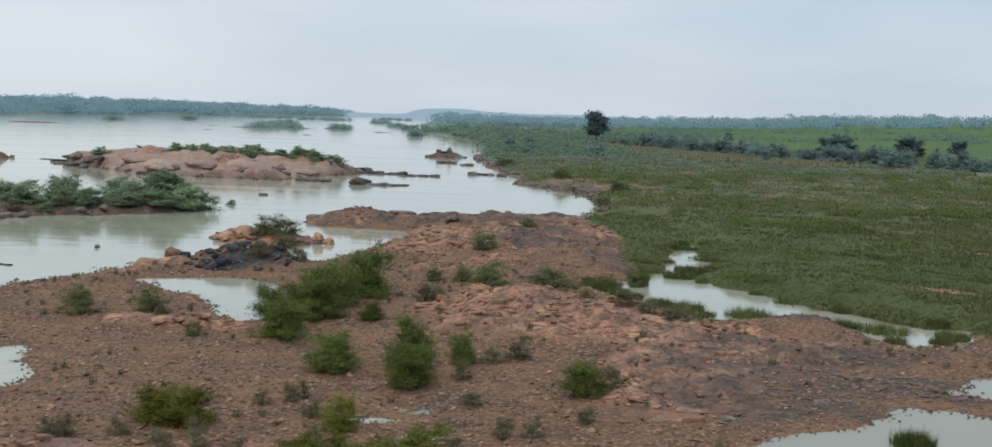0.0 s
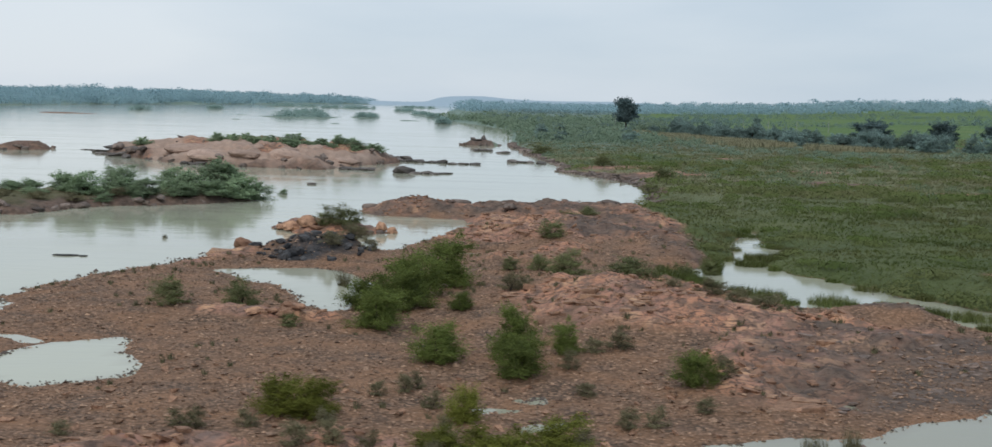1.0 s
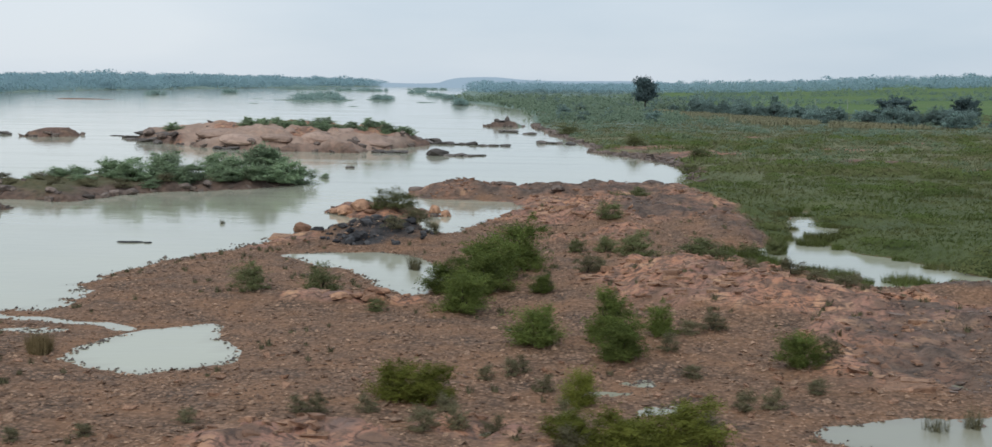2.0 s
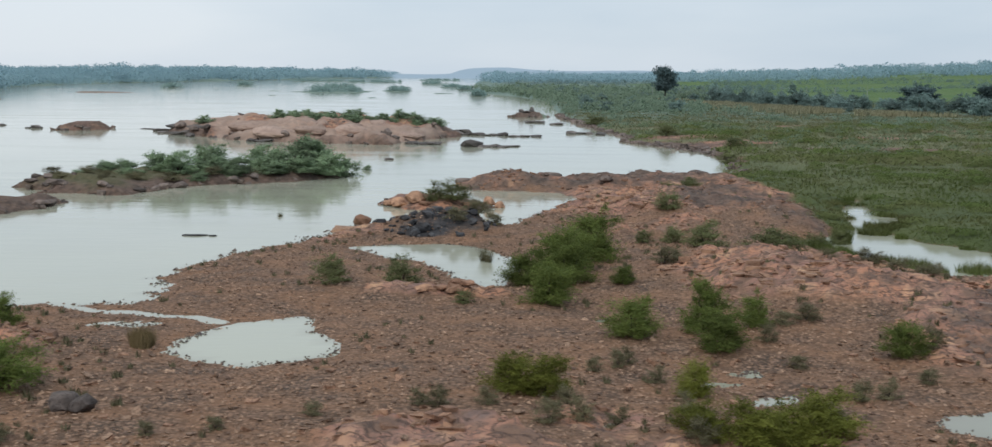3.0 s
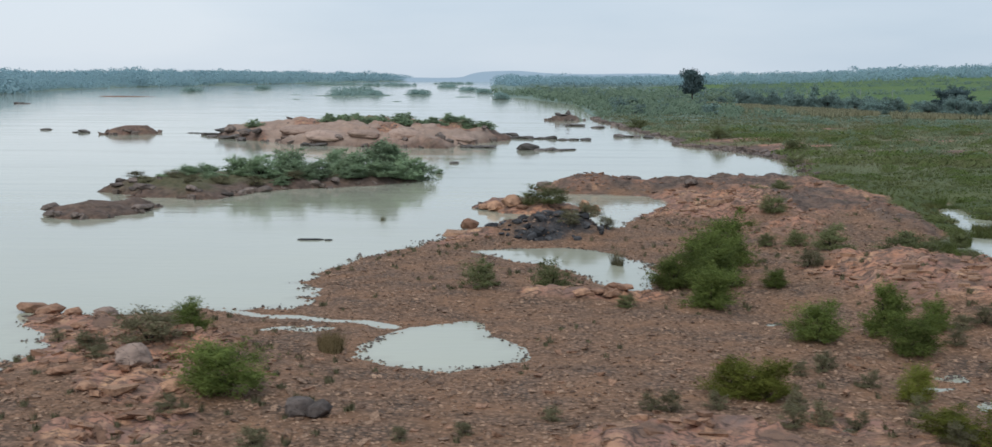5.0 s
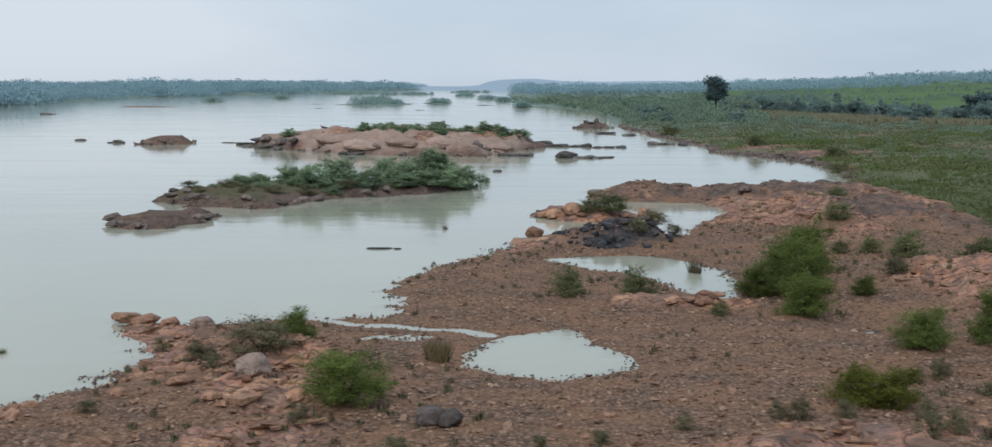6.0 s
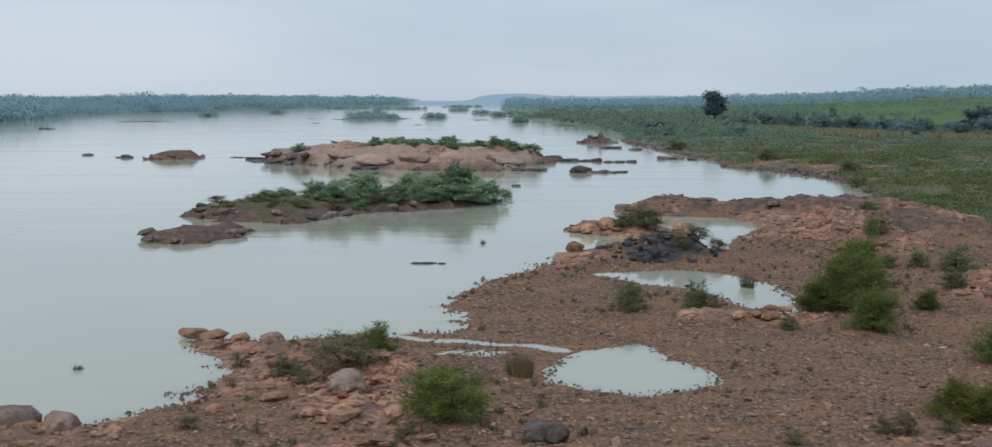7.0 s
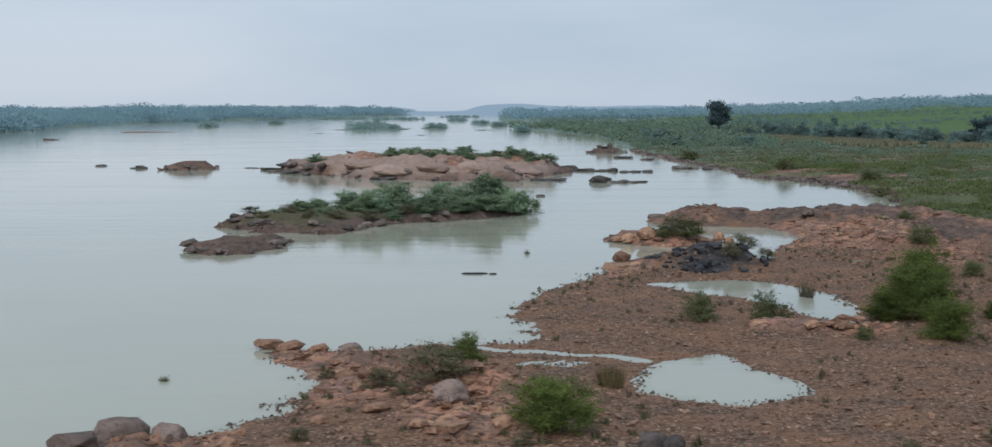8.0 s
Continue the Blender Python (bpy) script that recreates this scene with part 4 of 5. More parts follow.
    x, y, z = x[keep], y[keep], z[keep]
    size = np.clip(rng.lognormal(-1.0, 0.5, len(x)), 0.15, 1.1)
    v, f = tumbled(BLOCK, BLOCK_FACES, x, y, z - 0.04 * size, size, 0.4, rng, -0.35)
    tagged(new("dark_rubble", mesh_of("dark_rubble", v, f, BROWN_ROCK)), "grey-brown broken rock on the dark stained outcrops", "rocks", kind="stuff")
    # stones on the islands
    xs, ys = [], []
    for outline, high, reach in ISLANDS:
        lo, hi = np.min(outline, 0) - 3, np.max(outline, 0) + 3
        q = int(60 + 0.25 * np.prod(hi - lo))
        xs.append(rng.uniform(lo[0], hi[0], min(q, 1400)))
        ys.append(rng.uniform(lo[1], hi[1], min(q, 1400)))
    edge = rng.uniform(232, 560, 2600)
    xs.append(np.interp(edge, [232, 262, 293, 318, 337, 365, 395, 458, 535, 560], [21.5, 26, 25, 17, 8.3, 11, 8, 1, -5, -5]) + rng.normal(-1.0, 3.0, 2600))
    ys.append(edge)
    x, y = np.concatenate(xs), np.concatenate(ys)
    z = height(x, y)
    keep = (z > -0.15) & ((marshness(x, y) < 0.5) | (z < 0.25)) & (rng.uniform(0, 1, len(x)) < np.where(z < 0.5, 0.9, 0.03))
    x, y, z = x[keep], y[keep], z[keep]
    size = rng.uniform(0.35, 1.3, len(x)) * np.clip(y / 170, 1, 2)
    v, f = tumbled(BLOCK, BLOCK_FACES, x, y, z, size, 0.55, rng)
    tagged(new("island_rubble", mesh_of("island_rubble", v, f, PURPLE_ROCK)), "grey-brown broken rock along the island shores", "rocks", kind="stuff")


build_gravel()


# ---- boulders ----
BOULDER_MESH = {}


def boulder_mesh(kind, material):
    key = (kind, material.name)
    if key not in BOULDER_MESH:
        r = random.Random(50 + kind)
        bm = bmesh.new()
        for _ in range(34 if kind % 2 else 24):
            p = Vector((r.gauss(0, 1), r.gauss(0, 1), r.gauss(0, 1))).normalized() * r.uniform(0.42, 0.56)
            bm.verts.new((p.x, p.y, max(p.z, -0.3)))
        bmesh.ops.convex_hull(bm, input=bm.verts[:])
        bmesh.ops.delete(bm, geom=[v for v in bm.verts if not v.link_faces], context="VERTS")
        bmesh.ops.bevel(bm, geom=bm.edges[:], offset=0.016, segments=1, affect="EDGES")
        bmesh.ops.subdivide_edges(bm, edges=bm.edges[:], cuts=1, use_grid_fill=True)
        for v in bm.verts:
            v.co *= 1 + 0.09 * noise.noise(v.co * 5 + Vector((kind * 7, 0, 0)))
        bmesh.ops.triangulate(bm, faces=bm.faces[:])
        me = bpy.data.meshes.new("boulder")
        bm.to_mesh(me)
        bm.free()
        me.materials.append(material)
        BOULDER_MESH[key] = me
    return BOULDER_MESH[key]


def put_boulder(x, y, wide, deep, high, material, label, turn=0.0, group="", sunk=0.22):
    ob = tagged(new("boulder", boulder_mesh(int(abs(x * 3 + y)) % 6, material)), label, "rock", group)
    ob.location = (x, y, max(ground_at(x, y), -0.05) + high * (0.5 - sunk))
    ob.rotation_euler, ob.scale = (0, 0, turn), (wide * 1.25, deep * 1.25, high * 1.25)


GREY_PAIR = "dark grey boulder lying on the brown gravel"
for row in [(-41.75, 63.7, 1.35, 1.1, 1.2, 0.2), (-40.75, 63.4, 1.2, 1.0, 0.95, 0.9)]:
    put_boulder(*row[:5], DARK_BOULDER, GREY_PAIR, row[5], sunk=0.16)
SPIT = "weathered brown granite boulder on the rocky spit"
for row in [(-52.8, 70.6, 2.3, 1.7, 1.5, 0.3), (-51.4, 70.2, 1.4, 0.9, 0.6, 1.0), (-68.2, 93.8, 2.1, 1.6, 1.2, 0.1), (-66.4, 92.6, 2.2, 1.6, 0.9, 0.8), (-69, 64.4, 1.6, 1.2, 0.7, 0.2),
            (-57.5, 76.5, 1.8, 1.3, 1.0, 0.4), (-55.8, 74.8, 2.0, 1.2, 0.9, 0.7), (-58.8, 79.5, 1.3, 1.0, 0.7, 0.1), (-60.5, 82.6, 1.4, 1.0, 0.7, 0.6), (-57, 70.3, 1.6, 1.1, 0.7, 0.2), (-61.7, 86.6, 1.6, 1.1, 0.8, 0.9),
            (-54.2, 66.8, 1.2, 1.0, 0.6, 0.3), (-49.6, 67.4, 1.5, 1.0, 0.8, 0.5), (-60, 68.6, 1.2, 0.8, 0.6, 0.4), (-63.8, 90.6, 1.5, 1.0, 0.8, 0.0)]:
    row = (row[0], row[1], row[2] * 0.85, row[3] * 0.85, row[4] * 0.9, row[5])
    put_boulder(*row[:5], BROWN_ROCK if row[2] > 1.9 else GRANITE, SPIT, row[5], "boulders on the spit")
for row in [(-61.6, 91.2, 1.7, 1.1, 0.8, 0.3), (-72.3, 64.8, 2.4, 2.0, 1.6, 0.4), (-70.2, 65.6, 2.5, 2.2, 1.9, 0.2), (-67.8, 66.2, 1.9, 1.6, 1.3, 1.1)]:
    put_boulder(*row[:5], BROWN_ROCK, "brown-grey boulder at the water's edge of the spit", row[5])
put_boulder(-37.6, 149.6, 1.8, 1.5, 1.4, GRANITE, "rounded orange-brown boulder at the water's edge", 0.2)
ISLE = "orange-brown boulder on a small rocky islet"
for row in [(-36.6, 171.5, 1.8, 1.5, 1.2, 0.4), (-35.3, 169.8, 2.0, 1.7, 1.9, 0.1), (-33, 168.6, 2.6, 2.2, 2.2, 0.8), (-31.6, 167.5, 1.5, 1.2, 0.9, 0.2), (-23, 170.3, 1.5, 1.2, 2.0, 0.6), (-21.6, 170.6, 1.4, 1.1, 1.5, 0.3), (-25.6, 168, 1.8, 1.2, 0.8, 0.9)]:
    put_boulder(*row[:4], row[4] * 0.7, GRANITE, ISLE, row[5], "boulders on the islet")
for k in range(95):
    a, d = rng.uniform(0, 6.28), math.sqrt(rng.uniform(0, 1))
    x, y = -27.8 + 7.2 * d * math.cos(a), 145 + 10 * d * math.sin(a)
    w = 0.45 + 1.1 * rng.uniform(0, 1) ** 2.2
    put_boulder(x, y, w, w * rng.uniform(0.6, 1), w * rng.uniform(0.5, 0.95), BLACK_ROCK, "jagged black rock in a heap beside a pond", rng.uniform(0, 3), "black rock heap", 0.3)
for k in range(9):
    put_boulder(-24.5 + rng.uniform(-2.5, 3), 100 + rng.uniform(-1.2, 1.5), rng.uniform(0.8, 1.8), rng.uniform(0.6, 1.2), rng.uniform(0.4, 0.8), GRANITE, "pale broken rock slab beside a pond", rng.uniform(0, 3), "slabs by the pond")
RIDGE = "brown rock block on the far shore ridge"
for row in [(-8, 214, 3.2, 2, 1.5, 0.1), (-3.5, 217, 2.2, 1.6, 1.2, 0.5), (2, 222, 3.0, 2, 1.3, 0.9), (-14, 211, 3.4, 2.2, 1.6, 0.3), (-28, 205, 3, 2, 1.0, 0.2), (12, 222, 3.4, 2.2, 1.4, 0.4), (-5.5, 196, 2.2, 1.5, 1.0, 0.7)]:
    put_boulder(*row[:5], PURPLE_ROCK, RIDGE, row[5])
for row in [(-54.6, 137.6, 2.3, 0.7, 0.34, 0.1), (-52.6, 137.4, 0.7, 0.5, 0.3, 0.3)]:
    put_boulder(*row[:5], BLACK_ROCK, "long flat dark rock awash in the river", row[5])
CHANNEL = "dark rock breaking the water of the river channel"
for row in [(-32, 313, 4.6, 3.2, 2.6, 0.2), (-26.5, 312, 6.0, 2.6, 1.2, 0.1), (-22, 314, 4.0, 2.0, 0.8, 0.0), (-28, 370, 7, 3.4, 1.5, 0.1), (-19, 365, 9, 3.4, 1.7, 0.0), (-2, 386, 7, 3, 1.4, 0.2), (4, 382, 4, 2.6, 1.2, 0.6),
            (-172, 388, 5.5, 3, 1.7, 0.3), (-190, 404, 3.2, 2, 0.9, 0.1), (-128, 376, 5, 3, 1.4, 0.2), (-122, 366, 7, 4, 2.4, 0.5), (-116, 358, 7, 4, 2.2, 0.1), (-136, 390, 6, 3, 0.9, 0.0), (-112, 348, 3, 2, 1.6, 0.4),
            (-346, 762, 9, 5, 2.2, 0.2), (-47, 262, 1.4, 1.0, 0.8, 0), (-16, 470, 6, 4, 1.4, 0), (-8, 455, 4, 3, 1.2, 0.3),
            (-19, 533, 6, 4, 2.6, 0.1), (-88, 325, 6, 4, 1.8, 0.2), (-45, 322, 7, 4, 1.8, 0.5), (-36, 372, 8, 4, 1.6, 0.3), (-40, 384, 7, 4, 2.2, 0.8)]:
    x, y, w, d, h, turn = row
    pieces = 3 if w > 5 else 1
    for k in range(pieces):
        off = (k - (pieces - 1) / 2) * w / pieces * 1.1
        part_w = w / pieces * rng.uniform(0.8, 2.0)
        put_boulder(x + off, y + rng.uniform(-0.3, 0.3) * d, part_w, min(d, part_w), h * (rng.uniform(0.3, 0.9) if pieces > 1 else 0.8), CHANNEL_ROCK, CHANNEL, turn + rng.uniform(0, 3), "rocks in the channel")


def hump_mesh(kind):
    """A whaleback of granite with a few clefts, one metre across."""
    bm = bmesh.new()
    bmesh.ops.create_icosphere(bm, subdivisions=4, radius=0.5)
    shift = Vector((kind * 5.3, kind * 2.1, 0))
    for v in bm.verts:
        cleft = min(abs(noise.noise(v.co * 3.0 + shift)) / 0.10, 1.0) ** 0.5
        v.co *= 0.86 + 0.30 * noise.noise(v.co * 2.2 + shift) + 0.10 * cleft + 0.05 * noise.noise(v.co * 9 + shift)
    for f in bm.faces:
        f.smooth = True
    me = bpy.data.meshes.new("boulder")
    bm.to_mesh(me)
    bm.free()
    me.materials.append(PALE_GRANITE)
    return me


HUMP = "rounded pale pink granite hump on the rocky island"
HUMP_MESH = [hump_mesh(k) for k in range(4)]
for k, (x, y, w, d, h) in enumerate([(-86, 331, 14, 9, 3.2), (-75, 327, 10, 7, 2.6), (-65, 329, 12, 7, 3.2), (-93, 346, 17, 10, 4.0), 
                                     (-56, 327, 9, 6, 2.4), (-66, 341, 7, 5, 3.0), (-79, 347, 14, 9, 3.4), (-50, 340, 10, 7, 2.8), (-73, 337, 5, 4, 3.0), (-60, 350, 8, 6, 3.2)]):
    hump = tagged(new("boulder", HUMP_MESH[k % 4]), HUMP, "rock", "humps of the rocky island")
    hump.location = (x, y, ground_at(x, y) - 0.2 * h)
    hump.rotation_euler, hump.scale = (0, 0, 0.3 * k - 0.9), (w, d, h)


ISLE_ROCKS = "dark weathered rock on the shore of a river island"
for k in range(44):
    outline, high, reach = ISLANDS[(1, 2, 3, 1)[k % 4]]
    j = k // 4 % len(outline)
    (ax, ay), (bx, by) = outline[j], outline[(j + 1) % len(outline)]
    u = rng.uniform(0.1, 0.9)
    cx, cy = np.mean(outline, 0)
    x, y = ax + (bx - ax) * u, ay + (by - ay) * u
    x, y = x + (cx - x) * 0.09, y + (cy - y) * 0.09
    w = rng.uniform(1.2, 2.4) * (1.7 if k % 4 == 2 else 1.0)
    put_boulder(x, y, w, w * 0.7, w * rng.uniform(0.35, 0.6), PURPLE_ROCK, ISLE_ROCKS, rng.uniform(0, 3), "rocks on the islands")


# ---- trees and far woods ----
def wood(x, y, z, wide, high, rng, each, leaf, soft=0.0):
    """Crowns of many far trees, each a rough cloud of large leaf clumps down to the ground."""
    k = len(x)
    a, u = rng.uniform(0, 6.28, (k, each)), rng.uniform(0.0, 1.0, (k, each))
    r = 0.5 * np.sqrt(np.clip(1 - (u * 1.5 - 0.5) ** 2 * 0.98, 0.02, 1)) * rng.uniform(0.5, 1.1, (k, each))
    at = np.stack([x[:, None] + wide[:, None] * r * np.cos(a), y[:, None] + wide[:, None] * r * np.sin(a), z[:, None] + high[:, None] * (0.06 + 0.92 * u * rng.uniform(0.85, 1.05, (k, each)))], -1).reshape(-1, 3)
    face = np.stack([np.cos(a) * 0.8, np.sin(a) * 0.8, 0.25 + u], -1).reshape(-1, 3)
    verts, quads, out = leaf_quads(at, np.repeat(wide, each) * leaf, rng, face, 1.2, 0.45)
    # soft turns normals upward, so crowns look evenly lit as through haze
    out = out * (1 - soft) + np.array([0, -0.25, 0.95]) * soft
    return verts, quads, out / np.linalg.norm(out, axis=1, keepdims=True)


def build_woods():
    # the wooded left bank
    k = 1600
    y = 760 * (4800 / 760) ** rng.uniform(0, 1, k)
    bank = np.interp(y, [900, 1042, 1420, 1800, 2400, 3300, 4300, 4980], [-480, -499, -580, -600, -580, -550, -480, -520])
    x = bank + 5 - np.abs(rng.normal(0, 1, k)) * (60 + 0.07 * y)
    high = (11 + 6 * rng.uniform(0, 1, k) + 9 * fbm(x, y, 120, 80)) * np.clip(y / 1900, 1, 1.5)
    wide = high * rng.uniform(1.7, 2.8, k)
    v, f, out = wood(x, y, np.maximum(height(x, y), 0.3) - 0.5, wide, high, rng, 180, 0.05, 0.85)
    tagged(new("far_woods", mesh_of("far_woods", v, f, FAR_LEAF, normals=out)), "woods along the far left river bank, tinted blue-green for haze", "woods", kind="stuff")
    # thin rows of trees between the fields on the right, and the woods behind them
    xs, ys = [], []
    for row, start, end, gap in ((1180, 60, 620, 4.5), (1330, 90, 900, 4.0), (1520, 10, 800, 5.0), (1760, -40, 1200, 5.0), (2050, -60, 1400, 5.0)):
        x = np.arange(start, end, gap)
        x = x[fbm(x, x * 0 + row, 90, 84) > -0.12]
        xs.append(x + rng.uniform(-3, 3, len(x)))
        ys.append(row + 30 * fbm(x, x * 0, 120, 83) + rng.uniform(-9, 9, len(x)))
    q = 1600
    far = 2300 * (4300 / 2300) ** rng.uniform(0, 1, q)
    xs.append(-130 + rng.uniform(0, 1, q) * (0.62 * far + 160))
    ys.append(far)
    x, y = np.concatenate(xs), np.concatenate(ys)
    z = height(x, y)
    dry = z > 0.3
    x, y, z = x[dry], y[dry], z[dry]
    high = (4.5 + 3.5 * rng.uniform(0, 1, len(x)) + 6 * np.clip(fbm(x, y, 120, 85), 0, 1)) * np.clip(y / 1700, 1, 1.7)
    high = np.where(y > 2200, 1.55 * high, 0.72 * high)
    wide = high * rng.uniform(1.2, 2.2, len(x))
    for belt, leaf, label in ((y < 2200, BELT_LEAF, "tree belts between the far fields, their green paled for haze"), (y >= 2200, HORIZON_LEAF, "tree belt behind the fields to the horizon, tinted blue for haze")):
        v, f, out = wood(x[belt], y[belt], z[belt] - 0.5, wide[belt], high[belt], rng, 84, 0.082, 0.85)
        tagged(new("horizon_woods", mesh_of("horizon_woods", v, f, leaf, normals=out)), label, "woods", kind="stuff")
    # scrub along the right bank and through the marsh
    k = 3600
    y = 240 * (1300 / 240) ** rng.uniform(0, 1, k)
    x = -70 + rng.uniform(0, 1, k) * (0.42 * y + 90)
    z = height(x, y)
    band = np.maximum(smooth(420, 620, y) * (x < 0.07 * y + 36) * 0.8, 0.75 * (fbm(x, y, 34, 86) > 0.06) * (y < 620) * smooth(230, 330, y))
    keep = (rng.uniform(0, 1, k) < band) & (z > 0.25) & (marshness(x, y) > 0.5) & ~((x > 0.2 * y + 20) & (y > 560)) & ~((np.abs(x - np.interp(y, [500, 560, 640, 760, 860], [150, 118, 98, 74, 56]) + 4) < 15) & (y > 470) & (y < 880))
    x, y, z = x[keep], y[keep], z[keep]
    high = rng.uniform(1.0, 2.4, len(x)) * np.clip(y / 420, 0.8, 2.0) * (1 + 0.8 * smooth(480, 700, y))
    wide = high * rng.uniform(1.8, 3.4, len(x))
    for belt, leaf, label in ((y < 420, SCRUB_LEAF, "dark green scrub thickets along the right river bank"), (y >= 420, THICKET_LEAF, "scrub thickets far along the right river bank, tinted for haze")):
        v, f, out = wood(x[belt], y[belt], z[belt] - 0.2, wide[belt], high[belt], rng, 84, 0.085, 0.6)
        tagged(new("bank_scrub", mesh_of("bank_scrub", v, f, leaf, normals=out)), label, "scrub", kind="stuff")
    # bushes on the far bars
    spots = [b for b in FAR_BARS if b[4] > 1.1]
    xs, ys = [], []
    for cx, cy, rx, ry, top in spots:
        q = int(14 + rx * 0.9) if cy < 4000 else 260
        xs.append(cx + rng.uniform(-0.75, 0.75, q) * rx)
        ys.append(cy + rng.uniform(-0.75, 0.75, q) * ry)
    x, y = np.concatenate(xs), np.concatenate(ys)
    z = height(x, y)
    x, y, z = x[z > 0.1], y[z > 0.1], z[z > 0.1]
    high = rng.uniform(2.5, 5.5, len(x)) * np.where(y > 4000, 2.2, 1.0)
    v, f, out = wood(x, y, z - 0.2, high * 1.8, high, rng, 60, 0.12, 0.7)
    tagged(new("far_island_scrub", mesh_of("far_island_scrub", v, f, MID_LEAF, normals=out)), "scrub on low far river islands, tinted blue-green for haze", "scrub", kind="stuff")
    # straw-coloured grass strip
    k = 15000
    y = rng.uniform(520, 860, k)
    x = np.interp(y, [500, 560, 640, 760, 860], [150, 118, 98, 74, 56]) + rng.normal(0, 8, k)
    keep = fbm(x, y, 18, 88) > -0.02
    x, y = x[keep], y[keep]
    v, f, up = blades(x, y, height(x, y), np.full(len(x), 2.2), np.full(len(x), 0.5), rng, 6)
    tagged(new("straw_grass", mesh_of("straw_grass", v, f, STRAW, normals=up)), "pale straw-coloured tall grass strip behind the marsh", "grass", kind="stuff")


def build_marsh_shrubs():
    """Low rounded cushions of leafy marsh plants, thick along the pools."""
    parts, base = [], 0
    for k, near, far, each, leaf, low, high in ((520, 98, 260, 260, 0.06, 2.2, 5.0), (900, 240, 440, 110, 0.07, 4.0, 8.0)):
        y = near * (far / near) ** rng.uniform(0, 1, k)
        x = rng.uniform(0, 1, k) * (0.36 * y + 26)
        z = height(x, y)
        edge = bump(inside(x, y, MARSH_POOL), 0, -2.5, 0, 3.5, 1) * (y < 200)
        keep = (z > 0.04) & (rng.uniform(0, 1, k) < marshness(x, y) * (0.5 + edge + 1.4 * fbm(x, y, 18, 133))) & (rng.uniform(0, 1, k) > patches(x, y, BARE_STRIPS))
        x, y, z = x[keep], y[keep], z[keep]
        wide = rng.uniform(low, high, len(x))
        tall = np.clip(wide * rng.uniform(0.13, 0.24, len(x)), 0.3, 1.4)
        v, f, out = wood(x, y, z - 0.12, wide, tall, rng, each, leaf, 0.75)
        parts.append((v, f + base, out))
        base += len(v)
    v, f, out = (np.concatenate([p[q] for p in parts]) for q in range(3))
    tagged(new("marsh_shrubs", mesh_of("marsh_shrubs", v, f, MARSH_LEAF, normals=out)), "low rounded green shrubs growing thick over the marsh", "shrubs", kind="stuff")


build_woods()
build_marsh_shrubs()
TRUNK = mesh_of("trunk", *tube([(0, 0, -0.03), (0.01, 0, 0.2), (0, 0.02, 0.45), (0.02, 0.02, 0.7)], [0.035, 0.026, 0.02, 0.008], 8), BARK, flat=False)
TREE_MESH = []
for k in range(6):
    r = np.random.default_rng(600 + k)
    TREE_MESH.append(crown_mesh(r, TREE_LEAF if k < 4 else DARK_LEAF, 48 if k < 4 else 80, 54 if k < 4 else 110, 0.042, 1.8, 0.26 if k == 4 else 0.0))


def put_tree(x, y, wide, high, label, kind, group=""):
    ob = tagged(new("tree"), label, "tree", group)
    ob.location, ob.scale, ob.rotation_euler = (x, y, ground_at(x, y)), (wide, wide, high), (0, 0, x % 6.28)
    for name, me in (("trunk", TRUNK), ("crown", TREE_MESH[kind])):
        piece = new(name, me)
        piece.parent = ob


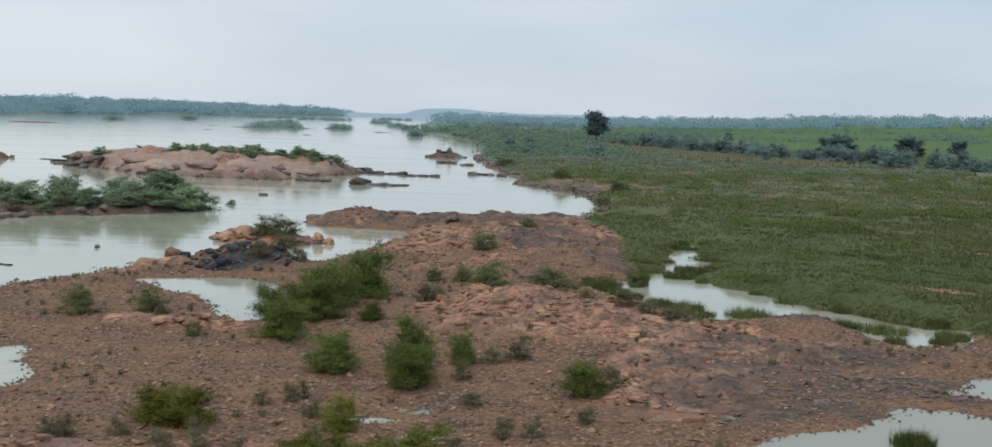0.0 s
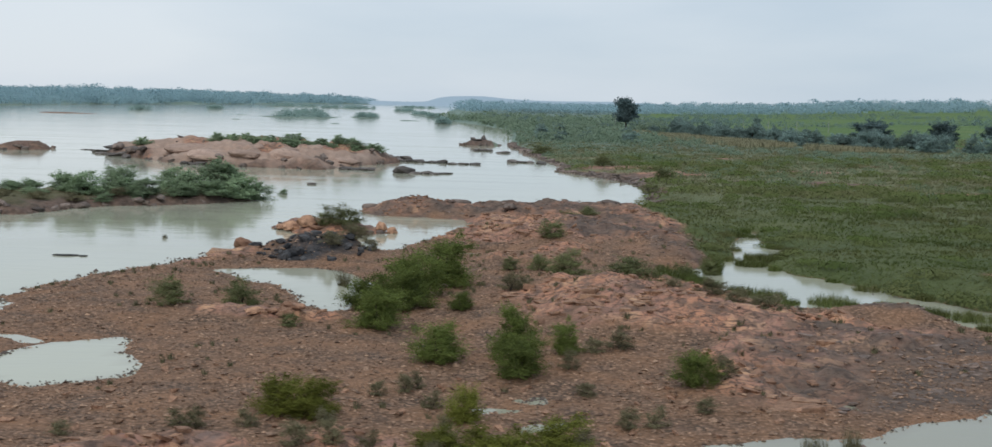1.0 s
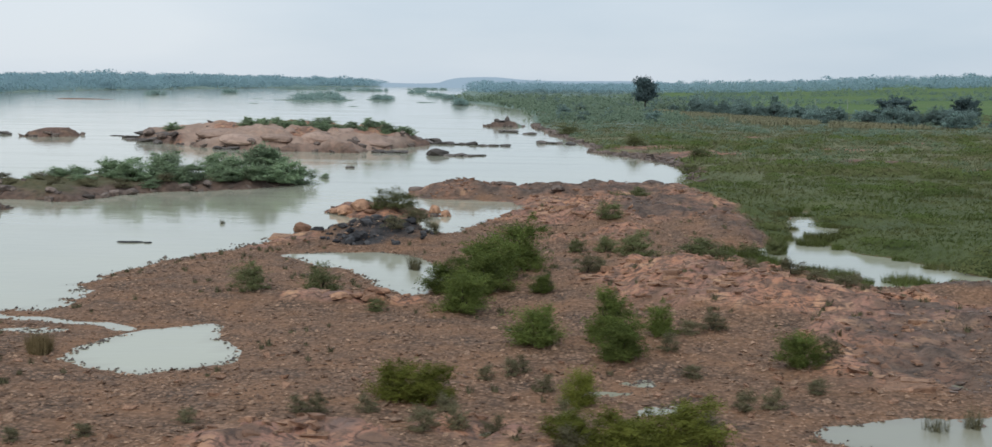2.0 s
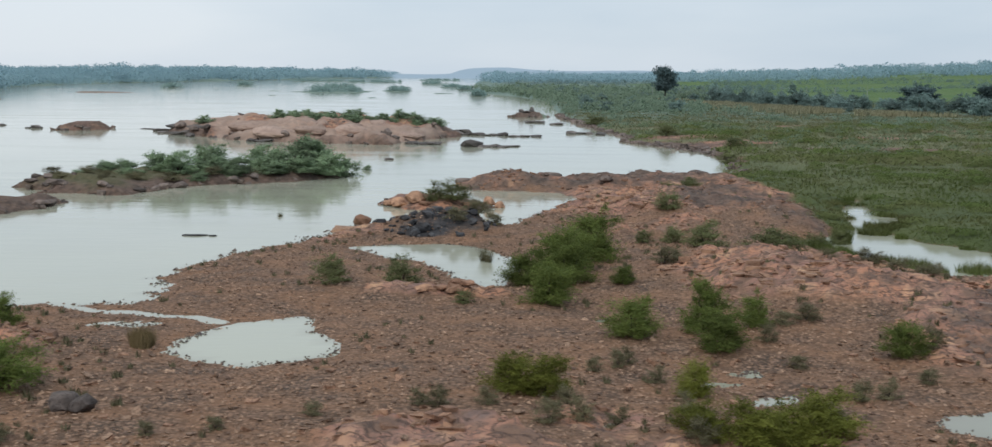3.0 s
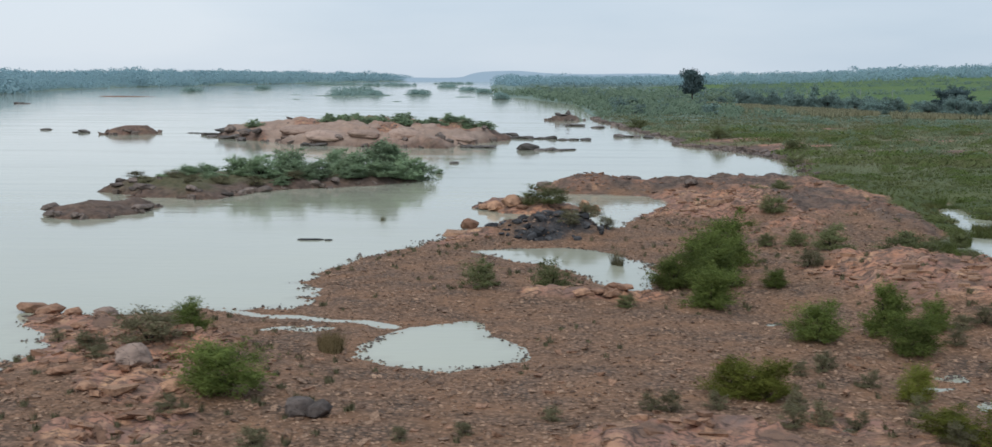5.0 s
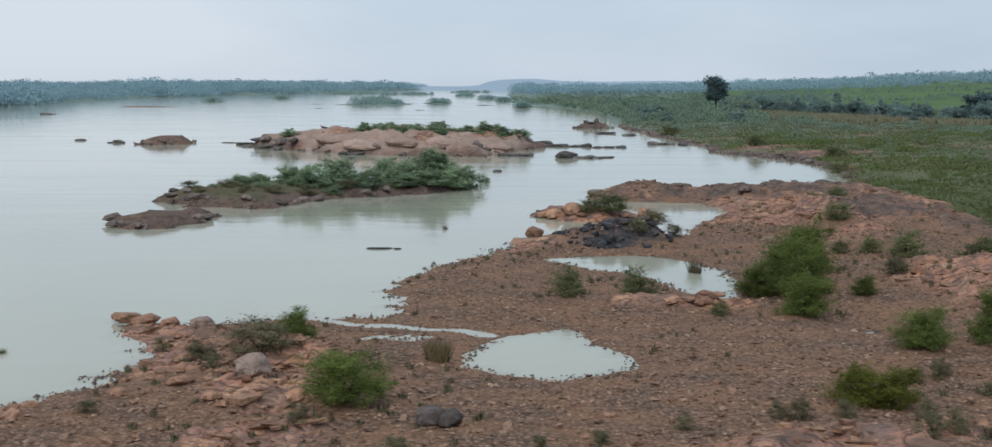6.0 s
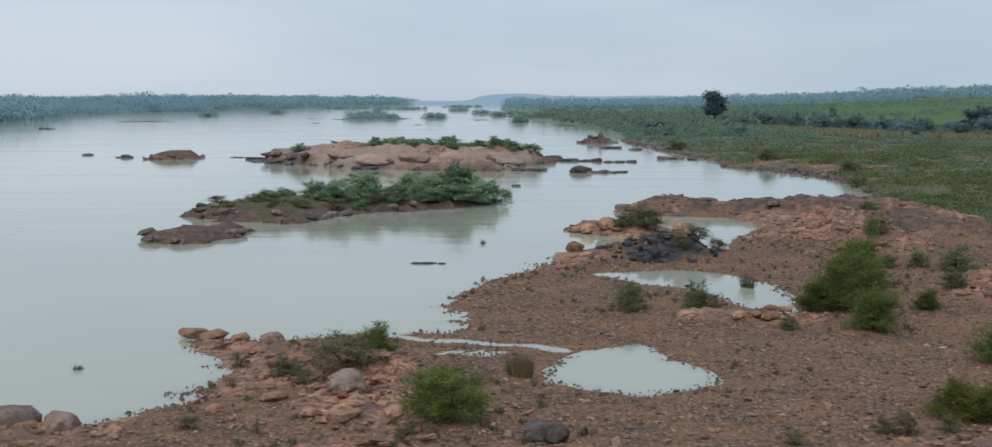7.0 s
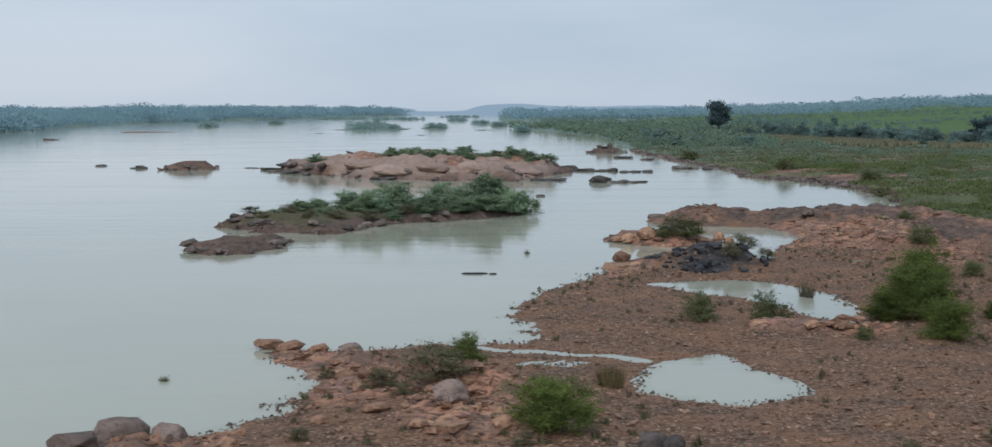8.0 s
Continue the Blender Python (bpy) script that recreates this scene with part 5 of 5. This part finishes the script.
put_tree(69, 812, 17, 24, "tall dark round-crowned tree rising above the bank scrub", 4)
for k, (x, y, w, h) in enumerate([(170, 610, 14, 14), (236, 705, 12, 13), (300, 800, 9, 11), (330, 760, 12, 12), (128, 1010, 9, 11), (96, 1150, 9, 10), (210, 1100, 8, 12), (40, 1080, 9, 10)]):
    put_tree(x, y, w * 1.3, h * 0.85, "dark field tree standing at the edge of green fields", 5 if k < 4 else k - 4, "field trees")
for k in range(110):
    u = rng.uniform(0, 1)
    y = float(np.interp(u, [0, 0.3, 0.6, 0.8, 1], [930, 730, 575, 520, 480])) + rng.uniform(-12, 44)
    x = float(np.interp(u, [0, 0.3, 0.6, 0.8, 1], [80, 108, 140, 180, 270])) + rng.uniform(-6, 8)
    w = rng.uniform(7, 13)
    put_tree(x, y, w, rng.uniform(5.0, 9.0), "dense dark green hedgerow tree before the fields", k % 4, "hedgerow trees")
for k in range(46):
    y = rng.uniform(560, 1150)
    x = float(np.interp(y, [560, 860, 1150], [8, 8, -40])) + abs(rng.normal(0, 1)) * 42
    put_tree(x, y, rng.uniform(7, 12), rng.uniform(4.0, 7.5), "dark green riverside tree in thick bank scrub", k % 4, "riverside trees")
POLE = mesh_of("utility_pole", *tube([(0, 0, -0.5), (0, 0, 4), (0, 0, 8.5)], [0.2, 0.17, 0.13], 8), CONCRETE, flat=False)
for k, (x, y) in enumerate([(70, 905), (88, 890), (106, 900), (116, 905), (142, 910), (162, 905), (182, 915), (206, 930), (232, 940)]):
    pole = tagged(new("utility_pole", POLE), "slender pale concrete utility pole in the green fields", "pole", "utility poles")
    pole.location = (x, y, ground_at(x, y))


# ---- single stones of the near bed ----
def build_stones(count=300):
    r = np.random.default_rng(910)
    shapes = []
    for k in range(8):
        v, f = tumbled(BLOCK, BLOCK_FACES, np.zeros(1), np.zeros(1), np.zeros(1), np.ones(1), 0.45, r)
        shapes.append(mesh_of("stone", v, f, GRANITE if k % 2 else GRAVEL))
    made = 0
    while made < count:
        x, y = r.uniform(-62, 12), r.uniform(54, 82)
        z = ground_at(x, y)
        if z < 0.08:
            continue
        stone, size = new("stone", shapes[made % 8]), r.uniform(0.34, 0.62)
        stone.parent = GROUND_SHEET
        stone.location, stone.rotation_euler, stone.scale = (x, y, z + 0.06 * size), (r.normal(0, 0.12), r.normal(0, 0.12), r.uniform(0, 6.28)), (size, size, size)
        made += 1


build_stones()
